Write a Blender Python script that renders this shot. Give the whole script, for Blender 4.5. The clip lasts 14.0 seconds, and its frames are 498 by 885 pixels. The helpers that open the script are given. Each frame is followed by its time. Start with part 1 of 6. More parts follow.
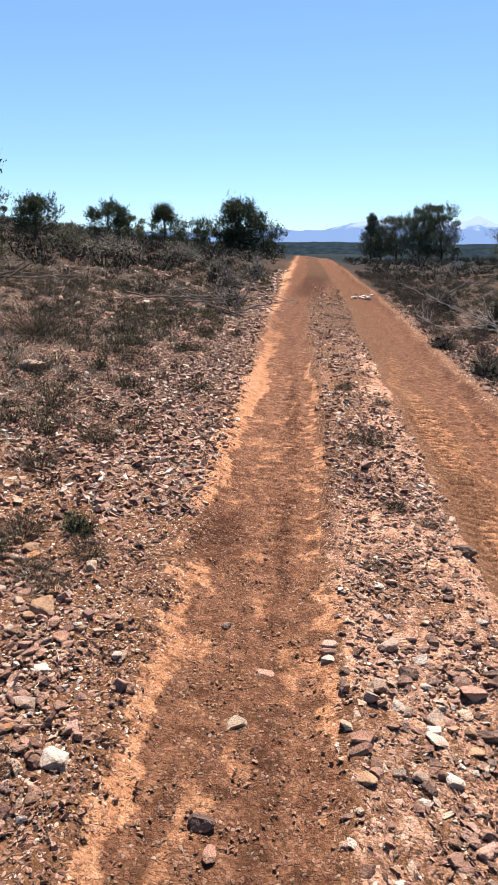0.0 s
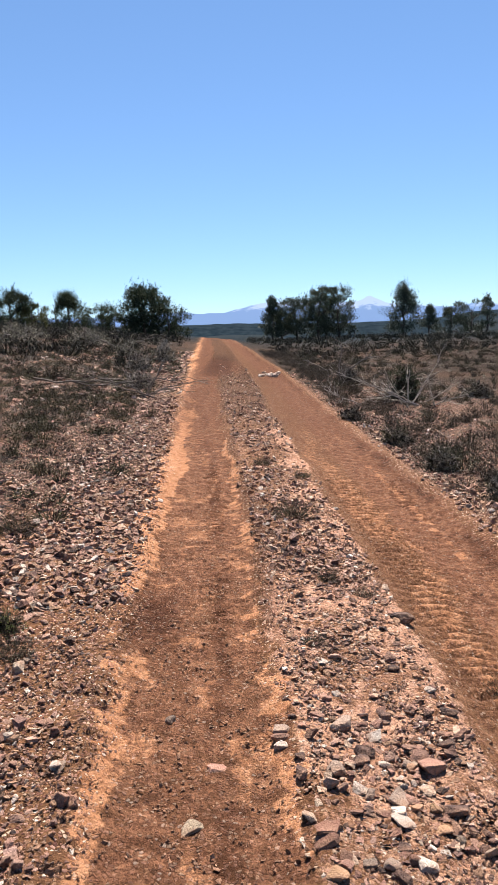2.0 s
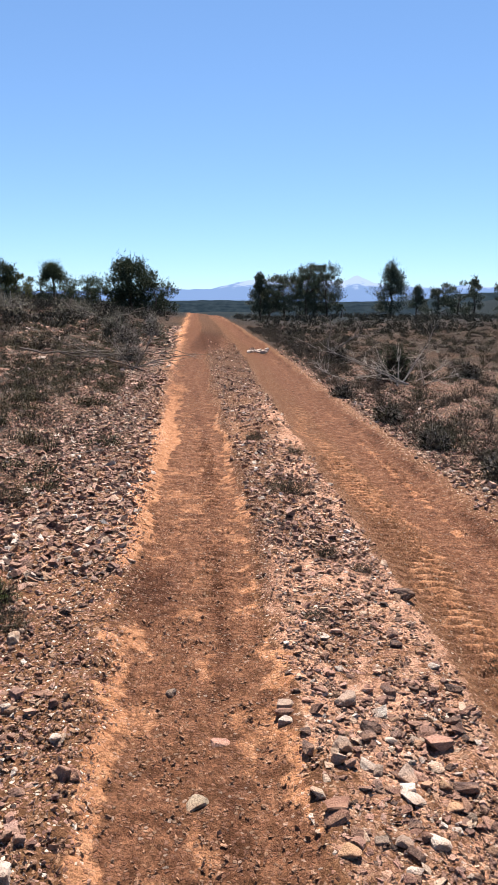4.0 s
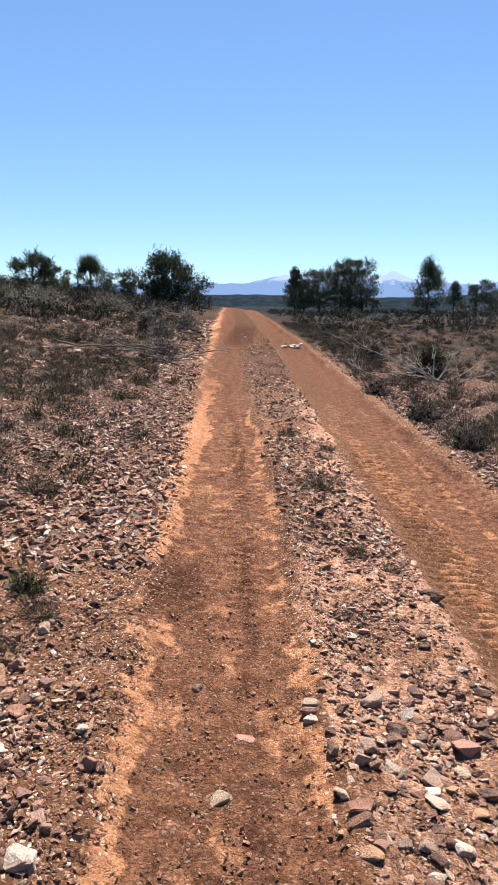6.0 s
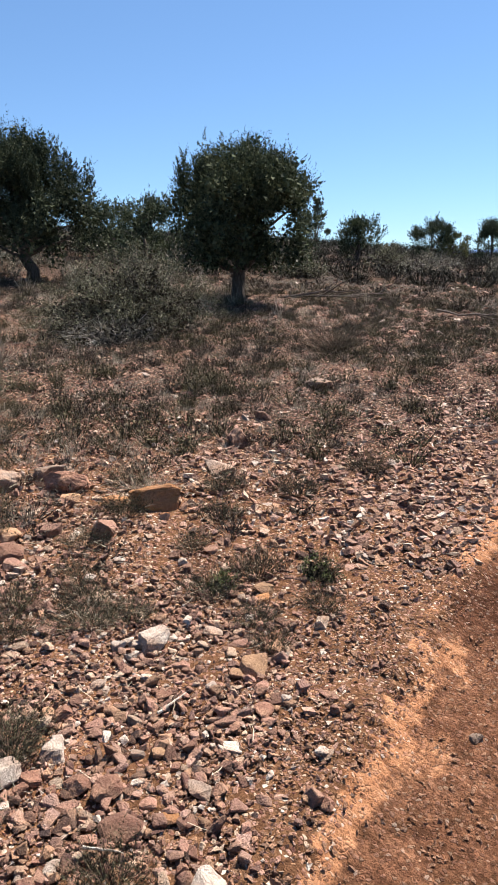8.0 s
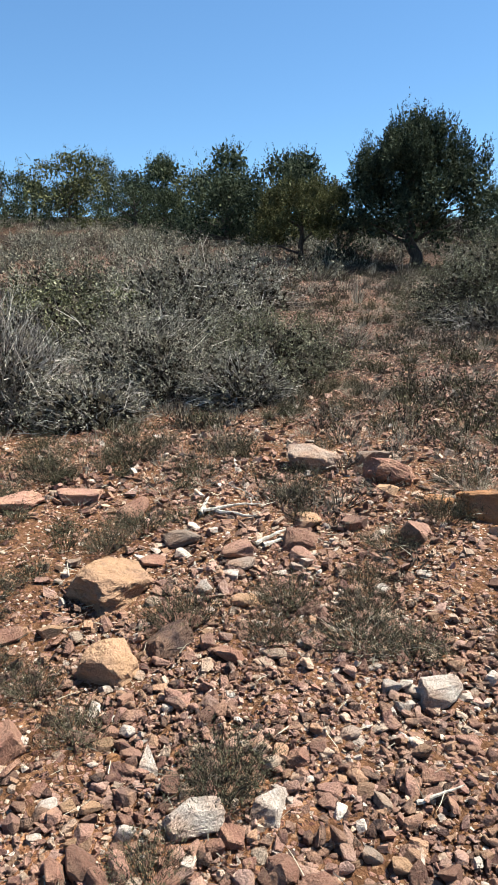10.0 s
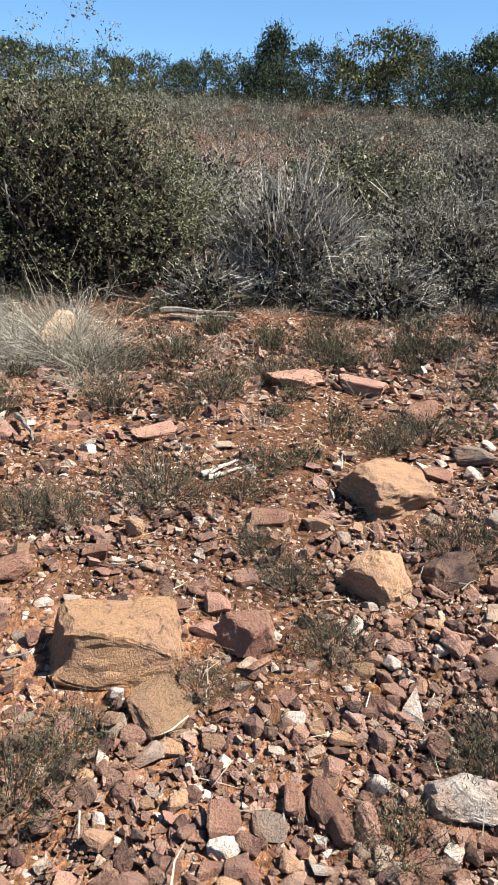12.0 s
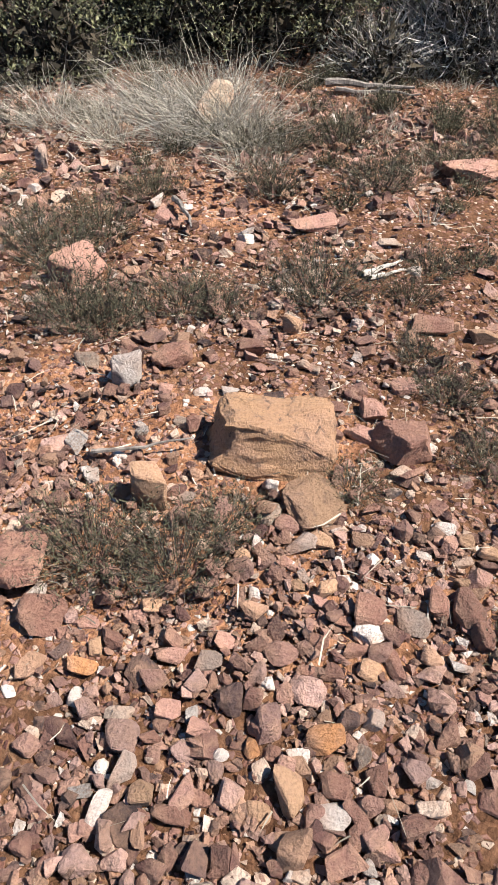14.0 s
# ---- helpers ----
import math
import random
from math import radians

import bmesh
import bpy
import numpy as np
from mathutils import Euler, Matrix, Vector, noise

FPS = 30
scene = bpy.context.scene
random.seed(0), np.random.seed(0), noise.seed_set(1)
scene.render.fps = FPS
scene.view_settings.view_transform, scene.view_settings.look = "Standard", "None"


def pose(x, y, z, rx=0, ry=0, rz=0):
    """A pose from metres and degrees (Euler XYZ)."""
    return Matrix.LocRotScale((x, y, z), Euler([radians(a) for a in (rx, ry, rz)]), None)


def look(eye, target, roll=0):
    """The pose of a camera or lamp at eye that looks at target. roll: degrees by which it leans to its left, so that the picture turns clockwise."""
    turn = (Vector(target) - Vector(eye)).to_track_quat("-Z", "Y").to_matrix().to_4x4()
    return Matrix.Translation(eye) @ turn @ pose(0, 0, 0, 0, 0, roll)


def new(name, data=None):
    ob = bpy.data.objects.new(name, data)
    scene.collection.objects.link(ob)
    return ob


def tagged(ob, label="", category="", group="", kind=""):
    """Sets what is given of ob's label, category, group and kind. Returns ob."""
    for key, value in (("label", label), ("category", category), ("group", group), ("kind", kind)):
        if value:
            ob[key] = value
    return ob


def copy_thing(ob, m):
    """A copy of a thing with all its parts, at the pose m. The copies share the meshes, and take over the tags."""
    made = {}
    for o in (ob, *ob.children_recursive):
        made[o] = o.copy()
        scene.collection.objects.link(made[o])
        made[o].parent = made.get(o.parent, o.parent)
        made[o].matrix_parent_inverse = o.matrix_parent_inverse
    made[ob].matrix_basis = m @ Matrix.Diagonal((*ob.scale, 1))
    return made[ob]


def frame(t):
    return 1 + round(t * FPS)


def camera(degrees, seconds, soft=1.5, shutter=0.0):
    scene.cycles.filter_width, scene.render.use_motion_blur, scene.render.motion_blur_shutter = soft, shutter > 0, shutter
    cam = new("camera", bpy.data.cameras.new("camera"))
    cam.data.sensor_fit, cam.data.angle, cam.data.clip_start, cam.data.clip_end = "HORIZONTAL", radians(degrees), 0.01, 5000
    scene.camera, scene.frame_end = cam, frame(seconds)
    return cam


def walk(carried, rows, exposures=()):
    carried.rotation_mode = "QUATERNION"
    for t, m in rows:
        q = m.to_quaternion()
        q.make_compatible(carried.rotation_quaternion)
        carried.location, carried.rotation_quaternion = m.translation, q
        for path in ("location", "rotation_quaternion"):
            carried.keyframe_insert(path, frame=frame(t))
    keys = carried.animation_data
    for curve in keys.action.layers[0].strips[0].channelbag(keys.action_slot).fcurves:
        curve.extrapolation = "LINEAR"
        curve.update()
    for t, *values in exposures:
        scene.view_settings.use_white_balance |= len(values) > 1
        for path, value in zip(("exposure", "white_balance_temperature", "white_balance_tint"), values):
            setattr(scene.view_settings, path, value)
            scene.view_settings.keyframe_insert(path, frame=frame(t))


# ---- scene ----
DEGREES = 39.1
PATH = [
    (0, (-0.018, -0.125, 1.685), (-0.236, 1.787, 1.141), 0.73),
    (0.5, (0.003, -0.115, 1.690), (-0.054, 1.838, 1.265), 0.66),
    (1, (0.015, -0.117, 1.692), (0.013, 1.852, 1.342), 0.29),
    (1.5, (-0.019, -0.113, 1.694), (-0.009, 1.860, 1.369), -0.30),
    (2, (-0.112, -0.083, 1.667), (-0.083, 1.890, 1.341), -1.00),
    (2.5, (-0.194, -0.038, 1.620), (-0.153, 1.933, 1.280), -1.11),
    (3, (-0.228, 0.004, 1.621), (-0.175, 1.969, 1.252), -0.43),
    (3.5, (-0.210, 0.011, 1.619), (-0.144, 1.972, 1.232), -0.04),
    (3.7, (-0.210, 0.010, 1.610), (-0.133, 1.971, 1.222), 0.36),
    (6, (-0.203, 0.014, 1.622), (-0.220, 1.973, 1.218), 0.96),
    (6.5, (-0.150, 0.074, 1.609), (-0.344, 2.017, 1.174), 1.20),
    (7, (0.043, 0.132, 1.637), (-0.422, 2.018, 1.163), 0.76),
    (7.5, (0.106, 0.246, 1.620), (-0.617, 2.045, 1.128), -0.15),
    (8, (0.042, 0.489, 1.616), (-0.993, 2.129, 1.128), -1.21),
    (8.5, (0.007, 0.679, 1.592), (-1.276, 2.136, 1.112), -1.88),
    (9, (-0.016, 0.959, 1.556), (-1.533, 2.169, 1.074), -2.58),
    (9.2, (-0.035, 1.007, 1.535), (-1.608, 2.143, 1.052), -2.64),
    (11.3, (-0.551, 1.075, 1.290), (-2.407, 1.558, 0.725), 2.13),
    (11.5, (-0.558, 1.066, 1.287), (-2.420, 1.476, 0.683), 2.65),
    (12, (-0.595, 1.002, 1.274), (-2.440, 1.205, 0.529), 3.61),
    (12.5, (-0.616, 0.942, 1.269), (-2.411, 0.989, 0.388), 3.96),
    (13, (-0.623, 0.929, 1.283), (-2.324, 0.851, 0.234), 3.40),
    (13.5, (-0.642, 0.928, 1.264), (-2.267, 0.804, 0.104), 2.88),
    (14, (-0.639, 0.929, 1.253), (-2.192, 0.797, 0.000), 2.71),
]
cam = camera(DEGREES, 14.0, soft=0.55)
walk(cam, [(t, look(eye, target, roll)) for t, eye, target, roll in PATH],
     exposures=[(0.0, 1.64, 6680, 11), (1.5, 1.5, 6680, 11), (7.5, 1.54, 6680, 11), (8.5, 1.54, 6500, 5), (9.0, 1.58, 6280, 1), (11.5, 1.61, 6270, 1), (12.5, 1.56, 6250, 8), (14.0, 1.54, 6150, 9)])

# ---- light ----
SUN_AZIMUTH, SUN_HEIGHT = 10.0, 57.0      # degrees east of +y, above the horizon
world = bpy.data.worlds.new("sky")
scene.world = world
world.use_nodes = True
wn, wl = world.node_tree.nodes, world.node_tree.links
sky = wn.new("ShaderNodeTexSky")
sky.sky_type, sky.sun_disc = "NISHITA", False
sky.sun_elevation, sky.sun_rotation = radians(SUN_HEIGHT), radians(SUN_AZIMUTH)
sky.altitude, sky.air_density, sky.dust_density, sky.ozone_density = 1800.0, 1.0, 0.0, 2.5
wn["Background"].inputs["Strength"].default_value = 0.0875
even = wn.new("ShaderNodeGamma")
even.inputs["Gamma"].default_value = 0.76
blue = wn.new("ShaderNodeMix")
blue.data_type, blue.blend_type = "RGBA", "MULTIPLY"
blue.inputs[0].default_value, blue.inputs[7].default_value = 1.0, (0.565, 0.765, 0.985, 1.0)
wl.new(sky.outputs["Color"], even.inputs["Color"])
wl.new(even.outputs["Color"], blue.inputs[6])
wl.new(blue.outputs[2], wn["Background"].inputs["Color"])
sun_data = bpy.data.lights.new("sun", "SUN")
sun_data.energy, sun_data.angle, sun_data.color = 5.0, radians(0.53), (1.0, 0.95, 0.88)
sun = new("sun", sun_data)
a, b = radians(SUN_AZIMUTH), radians(SUN_HEIGHT)
sun.matrix_world = look((math.sin(a) * math.cos(b) * 50, math.cos(a) * math.cos(b) * 50, math.sin(b) * 50), (0, 0, 0))


# ---- materials ----
def material(name, rough=0.9, spec=0.25):
    m = bpy.data.materials.new(name)
    m.use_nodes = True
    bsdf = m.node_tree.nodes["Principled BSDF"]
    bsdf.inputs["Roughness"].default_value = rough
    bsdf.inputs["Specular IOR Level"].default_value = spec
    return m, m.node_tree.nodes, m.node_tree.links, bsdf


def noise_node(n, l, scale, detail=4.0, rough=0.55, kind="Object", warp=0.0):
    tc = n.new("ShaderNodeTexCoord")
    x = n.new("ShaderNodeTexNoise")
    x.inputs["Scale"].default_value, x.inputs["Detail"].default_value = scale, detail
    x.inputs["Roughness"].default_value, x.inputs["Distortion"].default_value = rough, warp
    l.new(tc.outputs[kind], x.inputs["Vector"])
    return x.outputs["Fac"]


def ramp(n, l, fac, stops, kind="LINEAR"):
    r = n.new("ShaderNodeValToRGB")
    r.color_ramp.interpolation = kind
    while len(r.color_ramp.elements) < len(stops):
        r.color_ramp.elements.new(0.5)
    for e, (p, c) in zip(r.color_ramp.elements, stops):
        e.position, e.color = p, (*c, 1.0) if len(c) == 3 else c
    l.new(fac, r.inputs["Fac"])
    return r.outputs["Color"]


def grey(v):
    return (v, v, v)


def mix(n, l, fac, one, two, kind="MIX"):
    x = n.new("ShaderNodeMix")
    x.data_type, x.blend_type = "RGBA", kind
    for value, slot in ((fac, x.inputs[0]), (one, x.inputs[6]), (two, x.inputs[7])):
        if isinstance(value, (int, float)):
            slot.default_value = value
        elif isinstance(value, tuple):
            slot.default_value = (*value, 1.0)
        else:
            l.new(value, slot)
    return x.outputs[2]


def math_node(n, l, op, one, two=0.0):
    x = n.new("ShaderNodeMath")
    x.operation = op
    for value, slot in ((one, x.inputs[0]), (two, x.inputs[1])):
        if isinstance(value, (int, float)):
            slot.default_value = value
        else:
            l.new(value, slot)
    return x.outputs[0]


def bump(n, l, bsdf, height, strength, distance):
    x = n.new("ShaderNodeBump")
    x.inputs["Strength"].default_value, x.inputs["Distance"].default_value = strength, distance
    l.new(height, x.inputs["Height"])
    l.new(x.outputs["Normal"], bsdf.inputs["Normal"])


def soil_material():
    """Red earth: three kinds of soil told apart by the sheet's own attributes."""
    m, n, l, bsdf = material("red_earth", 0.95, 0.03)

    def attr(name):
        x = n.new("ShaderNodeAttribute")
        x.attribute_name = name
        return x.outputs["Fac"]

    def patch(name, crumble=1.0):
        """An attribute with a crumbled edge."""
        rough = math_node(n, l, "ADD", math_node(n, l, "MULTIPLY", mid, 1.1 * crumble), math_node(n, l, "MULTIPLY", fine, 0.7 * crumble))
        return ramp(n, l, math_node(n, l, "ADD", attr(name), math_node(n, l, "SUBTRACT", rough, 0.9 * crumble)), [(0.32, grey(0.0)), (0.64, grey(1.0))])
    big = noise_node(n, l, 1.3, 5)
    mid = noise_node(n, l, 14.0, 6, 0.65)
    fine = noise_node(n, l, 95.0, 5, 0.7)
    earth = ramp(n, l, mid, [(0.3, (0.08684, 0.03742, 0.01907)), (0.5, (0.1624, 0.07711, 0.04044)), (0.7, (0.2417, 0.1286, 0.07173))])
    earth = mix(n, l, math_node(n, l, "MULTIPLY", big, 0.5), earth, (0.1019, 0.0537, 0.02954))
    damp = ramp(n, l, mid, [(0.30, (0.064, 0.029, 0.0165)), (0.47, (0.132, 0.059, 0.0325)), (0.58, (0.192, 0.089, 0.050)), (0.74, (0.29, 0.150, 0.088))])
    dust = ramp(n, l, mid, [(0.28, (0.2253, 0.09605, 0.04864)), (0.46, (0.3802, 0.1759, 0.0896)), (0.72, (0.4928, 0.2552, 0.1408))])
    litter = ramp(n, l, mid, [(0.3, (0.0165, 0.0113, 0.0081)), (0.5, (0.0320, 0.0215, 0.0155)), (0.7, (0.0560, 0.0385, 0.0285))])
    # far scrub colour with distance haze mixed in as a blue cast
    scrub = ramp(n, l, big, [(0.35, (0.005, 0.010, 0.013)), (0.55, (0.008, 0.013, 0.016)), (0.7, (0.018, 0.020, 0.019))])
    peach = ramp(n, l, mid, [(0.3, (0.2316, 0.112, 0.06549)), (0.5, (0.3859, 0.2077, 0.1341)), (0.72, (0.4696, 0.2895, 0.2028))])
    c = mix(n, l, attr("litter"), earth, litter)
    c = mix(n, l, patch("pale"), c, peach)
    c = mix(n, l, patch("damp"), c, damp)
    c = mix(n, l, patch("dust", 0.6), c, dust)
    c = mix(n, l, attr("darker"), c, (0.36, 0.32, 0.32), "MULTIPLY")
    c = mix(n, l, attr("scrub"), c, scrub)
    even_fine = math_node(n, l, "SUBTRACT", 0.55, math_node(n, l, "MULTIPLY", attr("dust"), 0.25))
    even_chips = math_node(n, l, "SUBTRACT", 0.5, math_node(n, l, "MULTIPLY", attr("dust"), 0.36))
    c = mix(n, l, even_fine, c, ramp(n, l, fine, [(0.34, grey(0.3)), (0.5, grey(1.0)), (0.66, grey(1.5))]), "MULTIPLY")
    chips = n.new("ShaderNodeTexVoronoi")
    chips.inputs["Scale"].default_value = 75.0
    edge = n.new("ShaderNodeTexVoronoi")
    edge.feature = "DISTANCE_TO_EDGE"
    edge.inputs["Scale"].default_value = 75.0
    tc = n.new("ShaderNodeTexCoord")
    for v in (chips, edge):
        l.new(tc.outputs["Object"], v.inputs["Vector"])
    sep = n.new("ShaderNodeSeparateColor")
    l.new(chips.outputs["Color"], sep.inputs[0])
    loose = math_node(n, l, "MULTIPLY", ramp(n, l, sep.outputs[1], [(0.45, grey(0.0)), (0.5, grey(1.0))], "CONSTANT"), attr("chips"))
    loose = math_node(n, l, "MULTIPLY", loose, ramp(n, l, edge.outputs["Distance"], [(0.05, grey(0.0)), (0.14, grey(1.0))]))
    pebble = math_node(n, l, "MULTIPLY", ramp(n, l, sep.outputs[1], [(0.40, grey(0.0)), (0.7, grey(1.0))]), ramp(n, l, edge.outputs["Distance"], [(0.03, grey(0.0)), (0.2, grey(1.0))]))
    c = mix(n, l, even_chips, c, ramp(n, l, sep.outputs[2], [(0.0, grey(0.35)), (0.5, grey(1.0)), (1.0, grey(1.5))]), "MULTIPLY")
    c = mix(n, l, loose, c, stone_ramp(n, l, sep.outputs[0]))
    l.new(c, bsdf.inputs["Base Color"])
    clods = noise_node(n, l, 38.0, 8, 0.72)
    height = math_node(n, l, "ADD", math_node(n, l, "MULTIPLY", fine, 0.9), math_node(n, l, "MULTIPLY", clods, 2.2))
    height = math_node(n, l, "ADD", height, math_node(n, l, "MULTIPLY", pebble, 0.45))
    bump(n, l, bsdf, height, 1.0, 0.011)
    return m


def stone_ramp(n, l, fac):
    return ramp(n, l, fac, [(0.0, (0.045, 0.026, 0.023)), (0.08, (0.115, 0.053, 0.041)), (0.21, (0.195, 0.094, 0.066)),
                            (0.36, (0.285, 0.150, 0.112)), (0.51, (0.195, 0.108, 0.084)), (0.61, (0.335, 0.188, 0.112)),
                            (0.72, (0.40, 0.240, 0.187)), (0.84, (0.48, 0.35, 0.255)), (0.94, (0.60, 0.505, 0.425))], "CONSTANT")


def stone_material(name, tone=None, islands=False, pits=0.5):
    """Weathered sandstone and quartzite with a dusty skin; a mixed palette where no tone is given."""
    m, n, l, bsdf = material(name, 0.86, 0.3)
    if islands:
        pick = n.new("ShaderNodeNewGeometry").outputs["Random Per Island"]
    else:
        pick = n.new("ShaderNodeObjectInfo").outputs["Random"]
    c = stone_ramp(n, l, pick) if tone is None else tone
    patch = noise_node(n, l, 22.0 if islands else 9.0, 5, 0.6)
    fine = noise_node(n, l, 160.0, 5, 0.7)
    c = mix(n, l, ramp(n, l, patch, [(0.41, grey(0.0)), (0.66, grey(0.75))]), c, (0.37, 0.208, 0.130))
    shade = math_node(n, l, "ADD", math_node(n, l, "MULTIPLY", math_node(n, l, "FRACT", math_node(n, l, "MULTIPLY", pick, 57.3)), 0.56), 0.60)
    s = n.new("ShaderNodeCombineColor")
    for k in range(3):
        l.new(shade, s.inputs[k])
    c = mix(n, l, 1.0, c, s.outputs[0], "MULTIPLY")
    c = mix(n, l, 0.6, c, ramp(n, l, fine, [(0.3, grey(0.5)), (0.5, grey(1.0)), (0.75, grey(1.3))]), "MULTIPLY")
    dark = ramp(n, l, noise_node(n, l, 38.0, 6, 0.7, warp=0.6), [(0.54, grey(0.0)), (0.68, grey(pits))])
    c = mix(n, l, dark, c, (0.085, 0.055, 0.04))
    l.new(c, bsdf.inputs["Base Color"])
    height = math_node(n, l, "ADD", fine, math_node(n, l, "MULTIPLY", patch, 1.5))
    bump(n, l, bsdf, height, 1.0, 0.012)
    return m


def plant_material(name, dark, light, rough=0.75, spec=0.25, through_light=0.0):
    """Leaves or stems; each one has its own shade between two colours."""
    m, n, l, bsdf = material(name, rough, spec)
    g = n.new("ShaderNodeNewGeometry")
    c = ramp(n, l, g.outputs["Random Per Island"], [(0.0, dark), (1.0, light)])
    o = n.new("ShaderNodeObjectInfo")
    c = mix(n, l, 0.5, c, ramp(n, l, o.outputs["Random"], [(0.0, (0.70, 0.72, 0.75)), (1.0, (1.25, 1.2, 1.05))]), "MULTIPLY")
    big = noise_node(n, l, 1.8, 3)
    c = mix(n, l, 0.5, c, ramp(n, l, big, [(0.35, grey(0.65)), (0.65, grey(1.3))]), "MULTIPLY")
    l.new(c, bsdf.inputs["Base Color"])
    if through_light:
        t = n.new("ShaderNodeBsdfTranslucent")
        l.new(c, t.inputs["Color"])
        x = n.new("ShaderNodeMixShader")
        x.inputs[0].default_value = through_light
        l.new(bsdf.outputs[0], x.inputs[1])
        l.new(t.outputs[0], x.inputs[2])
        l.new(x.outputs[0], n["Material Output"].inputs["Surface"])
    return m


def bark_material(name, dark, light):
    m, n, l, bsdf = material(name, 0.9, 0.2)
    tc = n.new("ShaderNodeTexCoord")
    mp = n.new("ShaderNodeMapping")
    mp.inputs["Scale"].default_value = (1.0, 1.0, 0.18)
    l.new(tc.outputs["Object"], mp.inputs["Vector"])
    x = n.new("ShaderNodeTexNoise")
    x.inputs["Scale"].default_value, x.inputs["Detail"].default_value = 60.0, 6.0
    l.new(mp.outputs[0], x.inputs["Vector"])
    l.new(ramp(n, l, x.outputs["Fac"], [(0.32, dark), (0.68, light)]), bsdf.inputs["Base Color"])
    bump(n, l, bsdf, x.outputs["Fac"], 0.8, 0.01)
    return m


SOIL = soil_material()
GRAVEL = stone_material("mixed_gravel", islands=True)
CLODS = stone_material("earth_clods", (0.25, 0.125, 0.070), islands=True)
STONE = {
    "mixed": stone_material("mixed_stone"),
    "ochre": stone_material("ochre_sandstone", (0.39, 0.225, 0.125)),
    "weathered": stone_material("weathered_sandstone", (0.42, 0.235, 0.122), pits=0.95),
    "orange": stone_material("orange_sandstone", (0.44, 0.195, 0.075)),
    "pink": stone_material("pink_quartzite", (0.33, 0.172, 0.124)),
    "white": stone_material("pale_quartzite", (0.56, 0.46, 0.385)),
    "cream": stone_material("cream_sandstone", (0.40, 0.31, 0.215)),
    "grey": stone_material("grey_stone", (0.30, 0.215, 0.165)),
    "brown": stone_material("red_brown_stone", (0.225, 0.107, 0.072)),
    "dark": stone_material("dark_stone", (0.07568, 0.04257, 0.03483)),
}
HEATH = plant_material("heath_twigs", (0.016, 0.015, 0.009), (0.125, 0.110, 0.066), 0.85, 0.1)
HEATH_DRY = plant_material("dry_heath", (0.022, 0.017, 0.013), (0.140, 0.110, 0.082), 0.85, 0.1)
STRAW = plant_material("straw", (0.15, 0.126, 0.098), (0.47, 0.415, 0.335), 0.75, 0.2, 0.2)
STRAW_GREY = plant_material("grey_straw", (0.13, 0.112, 0.09), (0.44, 0.385, 0.31), 0.8, 0.15, 0.15)
OAK = plant_material("oak_leaves", (0.018, 0.021, 0.009), (0.165, 0.155, 0.072), 0.55, 0.3, 0.1)
OAK_GREY = plant_material("grey_scrub_leaves", (0.030, 0.028, 0.021), (0.27, 0.245, 0.185), 0.65, 0.2, 0.1)
SCRUB = plant_material("dull_scrub", (0.014, 0.013, 0.009), (0.085, 0.075, 0.052), 0.8, 0.15)
HERB = plant_material("green_herb", (0.035, 0.050, 0.015), (0.15, 0.17, 0.055), 0.7, 0.2, 0.15)
OAK_GREEN = plant_material("dusty_oak_leaves", (0.022, 0.024, 0.012), (0.185, 0.175, 0.10), 0.55, 0.3, 0.1)
TWIG = plant_material("grey_twigs", (0.08, 0.066, 0.058), (0.56, 0.50, 0.44), 0.85, 0.15)
DARK_TWIG = plant_material("brown_twigs", (0.03, 0.024, 0.018), (0.16, 0.13, 0.10), 0.85, 0.15)
SHADE_LEAVES = plant_material("inner_shade_leaves", (0.014, 0.012, 0.008), (0.06, 0.047, 0.032), 0.85, 0.1)
JUNIPER = plant_material("juniper_sprays", (0.014, 0.022, 0.013), (0.090, 0.102, 0.058), 0.8, 0.08, 0.12)
JUNIPER_OLD = plant_material("yellowed_juniper", (0.030, 0.036, 0.015), (0.150, 0.142, 0.062), 0.8, 0.08, 0.12)
PINE = plant_material("pine_needles", (0.016, 0.022, 0.013), (0.085, 0.098, 0.060), 0.6, 0.3, 0.1)
BARK = bark_material("dark_bark", (0.035, 0.026, 0.02), (0.12, 0.09, 0.07))
DEADWOOD = bark_material("bleached_wood", (0.18, 0.148, 0.12), (0.50, 0.44, 0.37))
DARKWOOD = bark_material("grey_dead_wood", (0.07, 0.055, 0.045), (0.23, 0.19, 0.155))


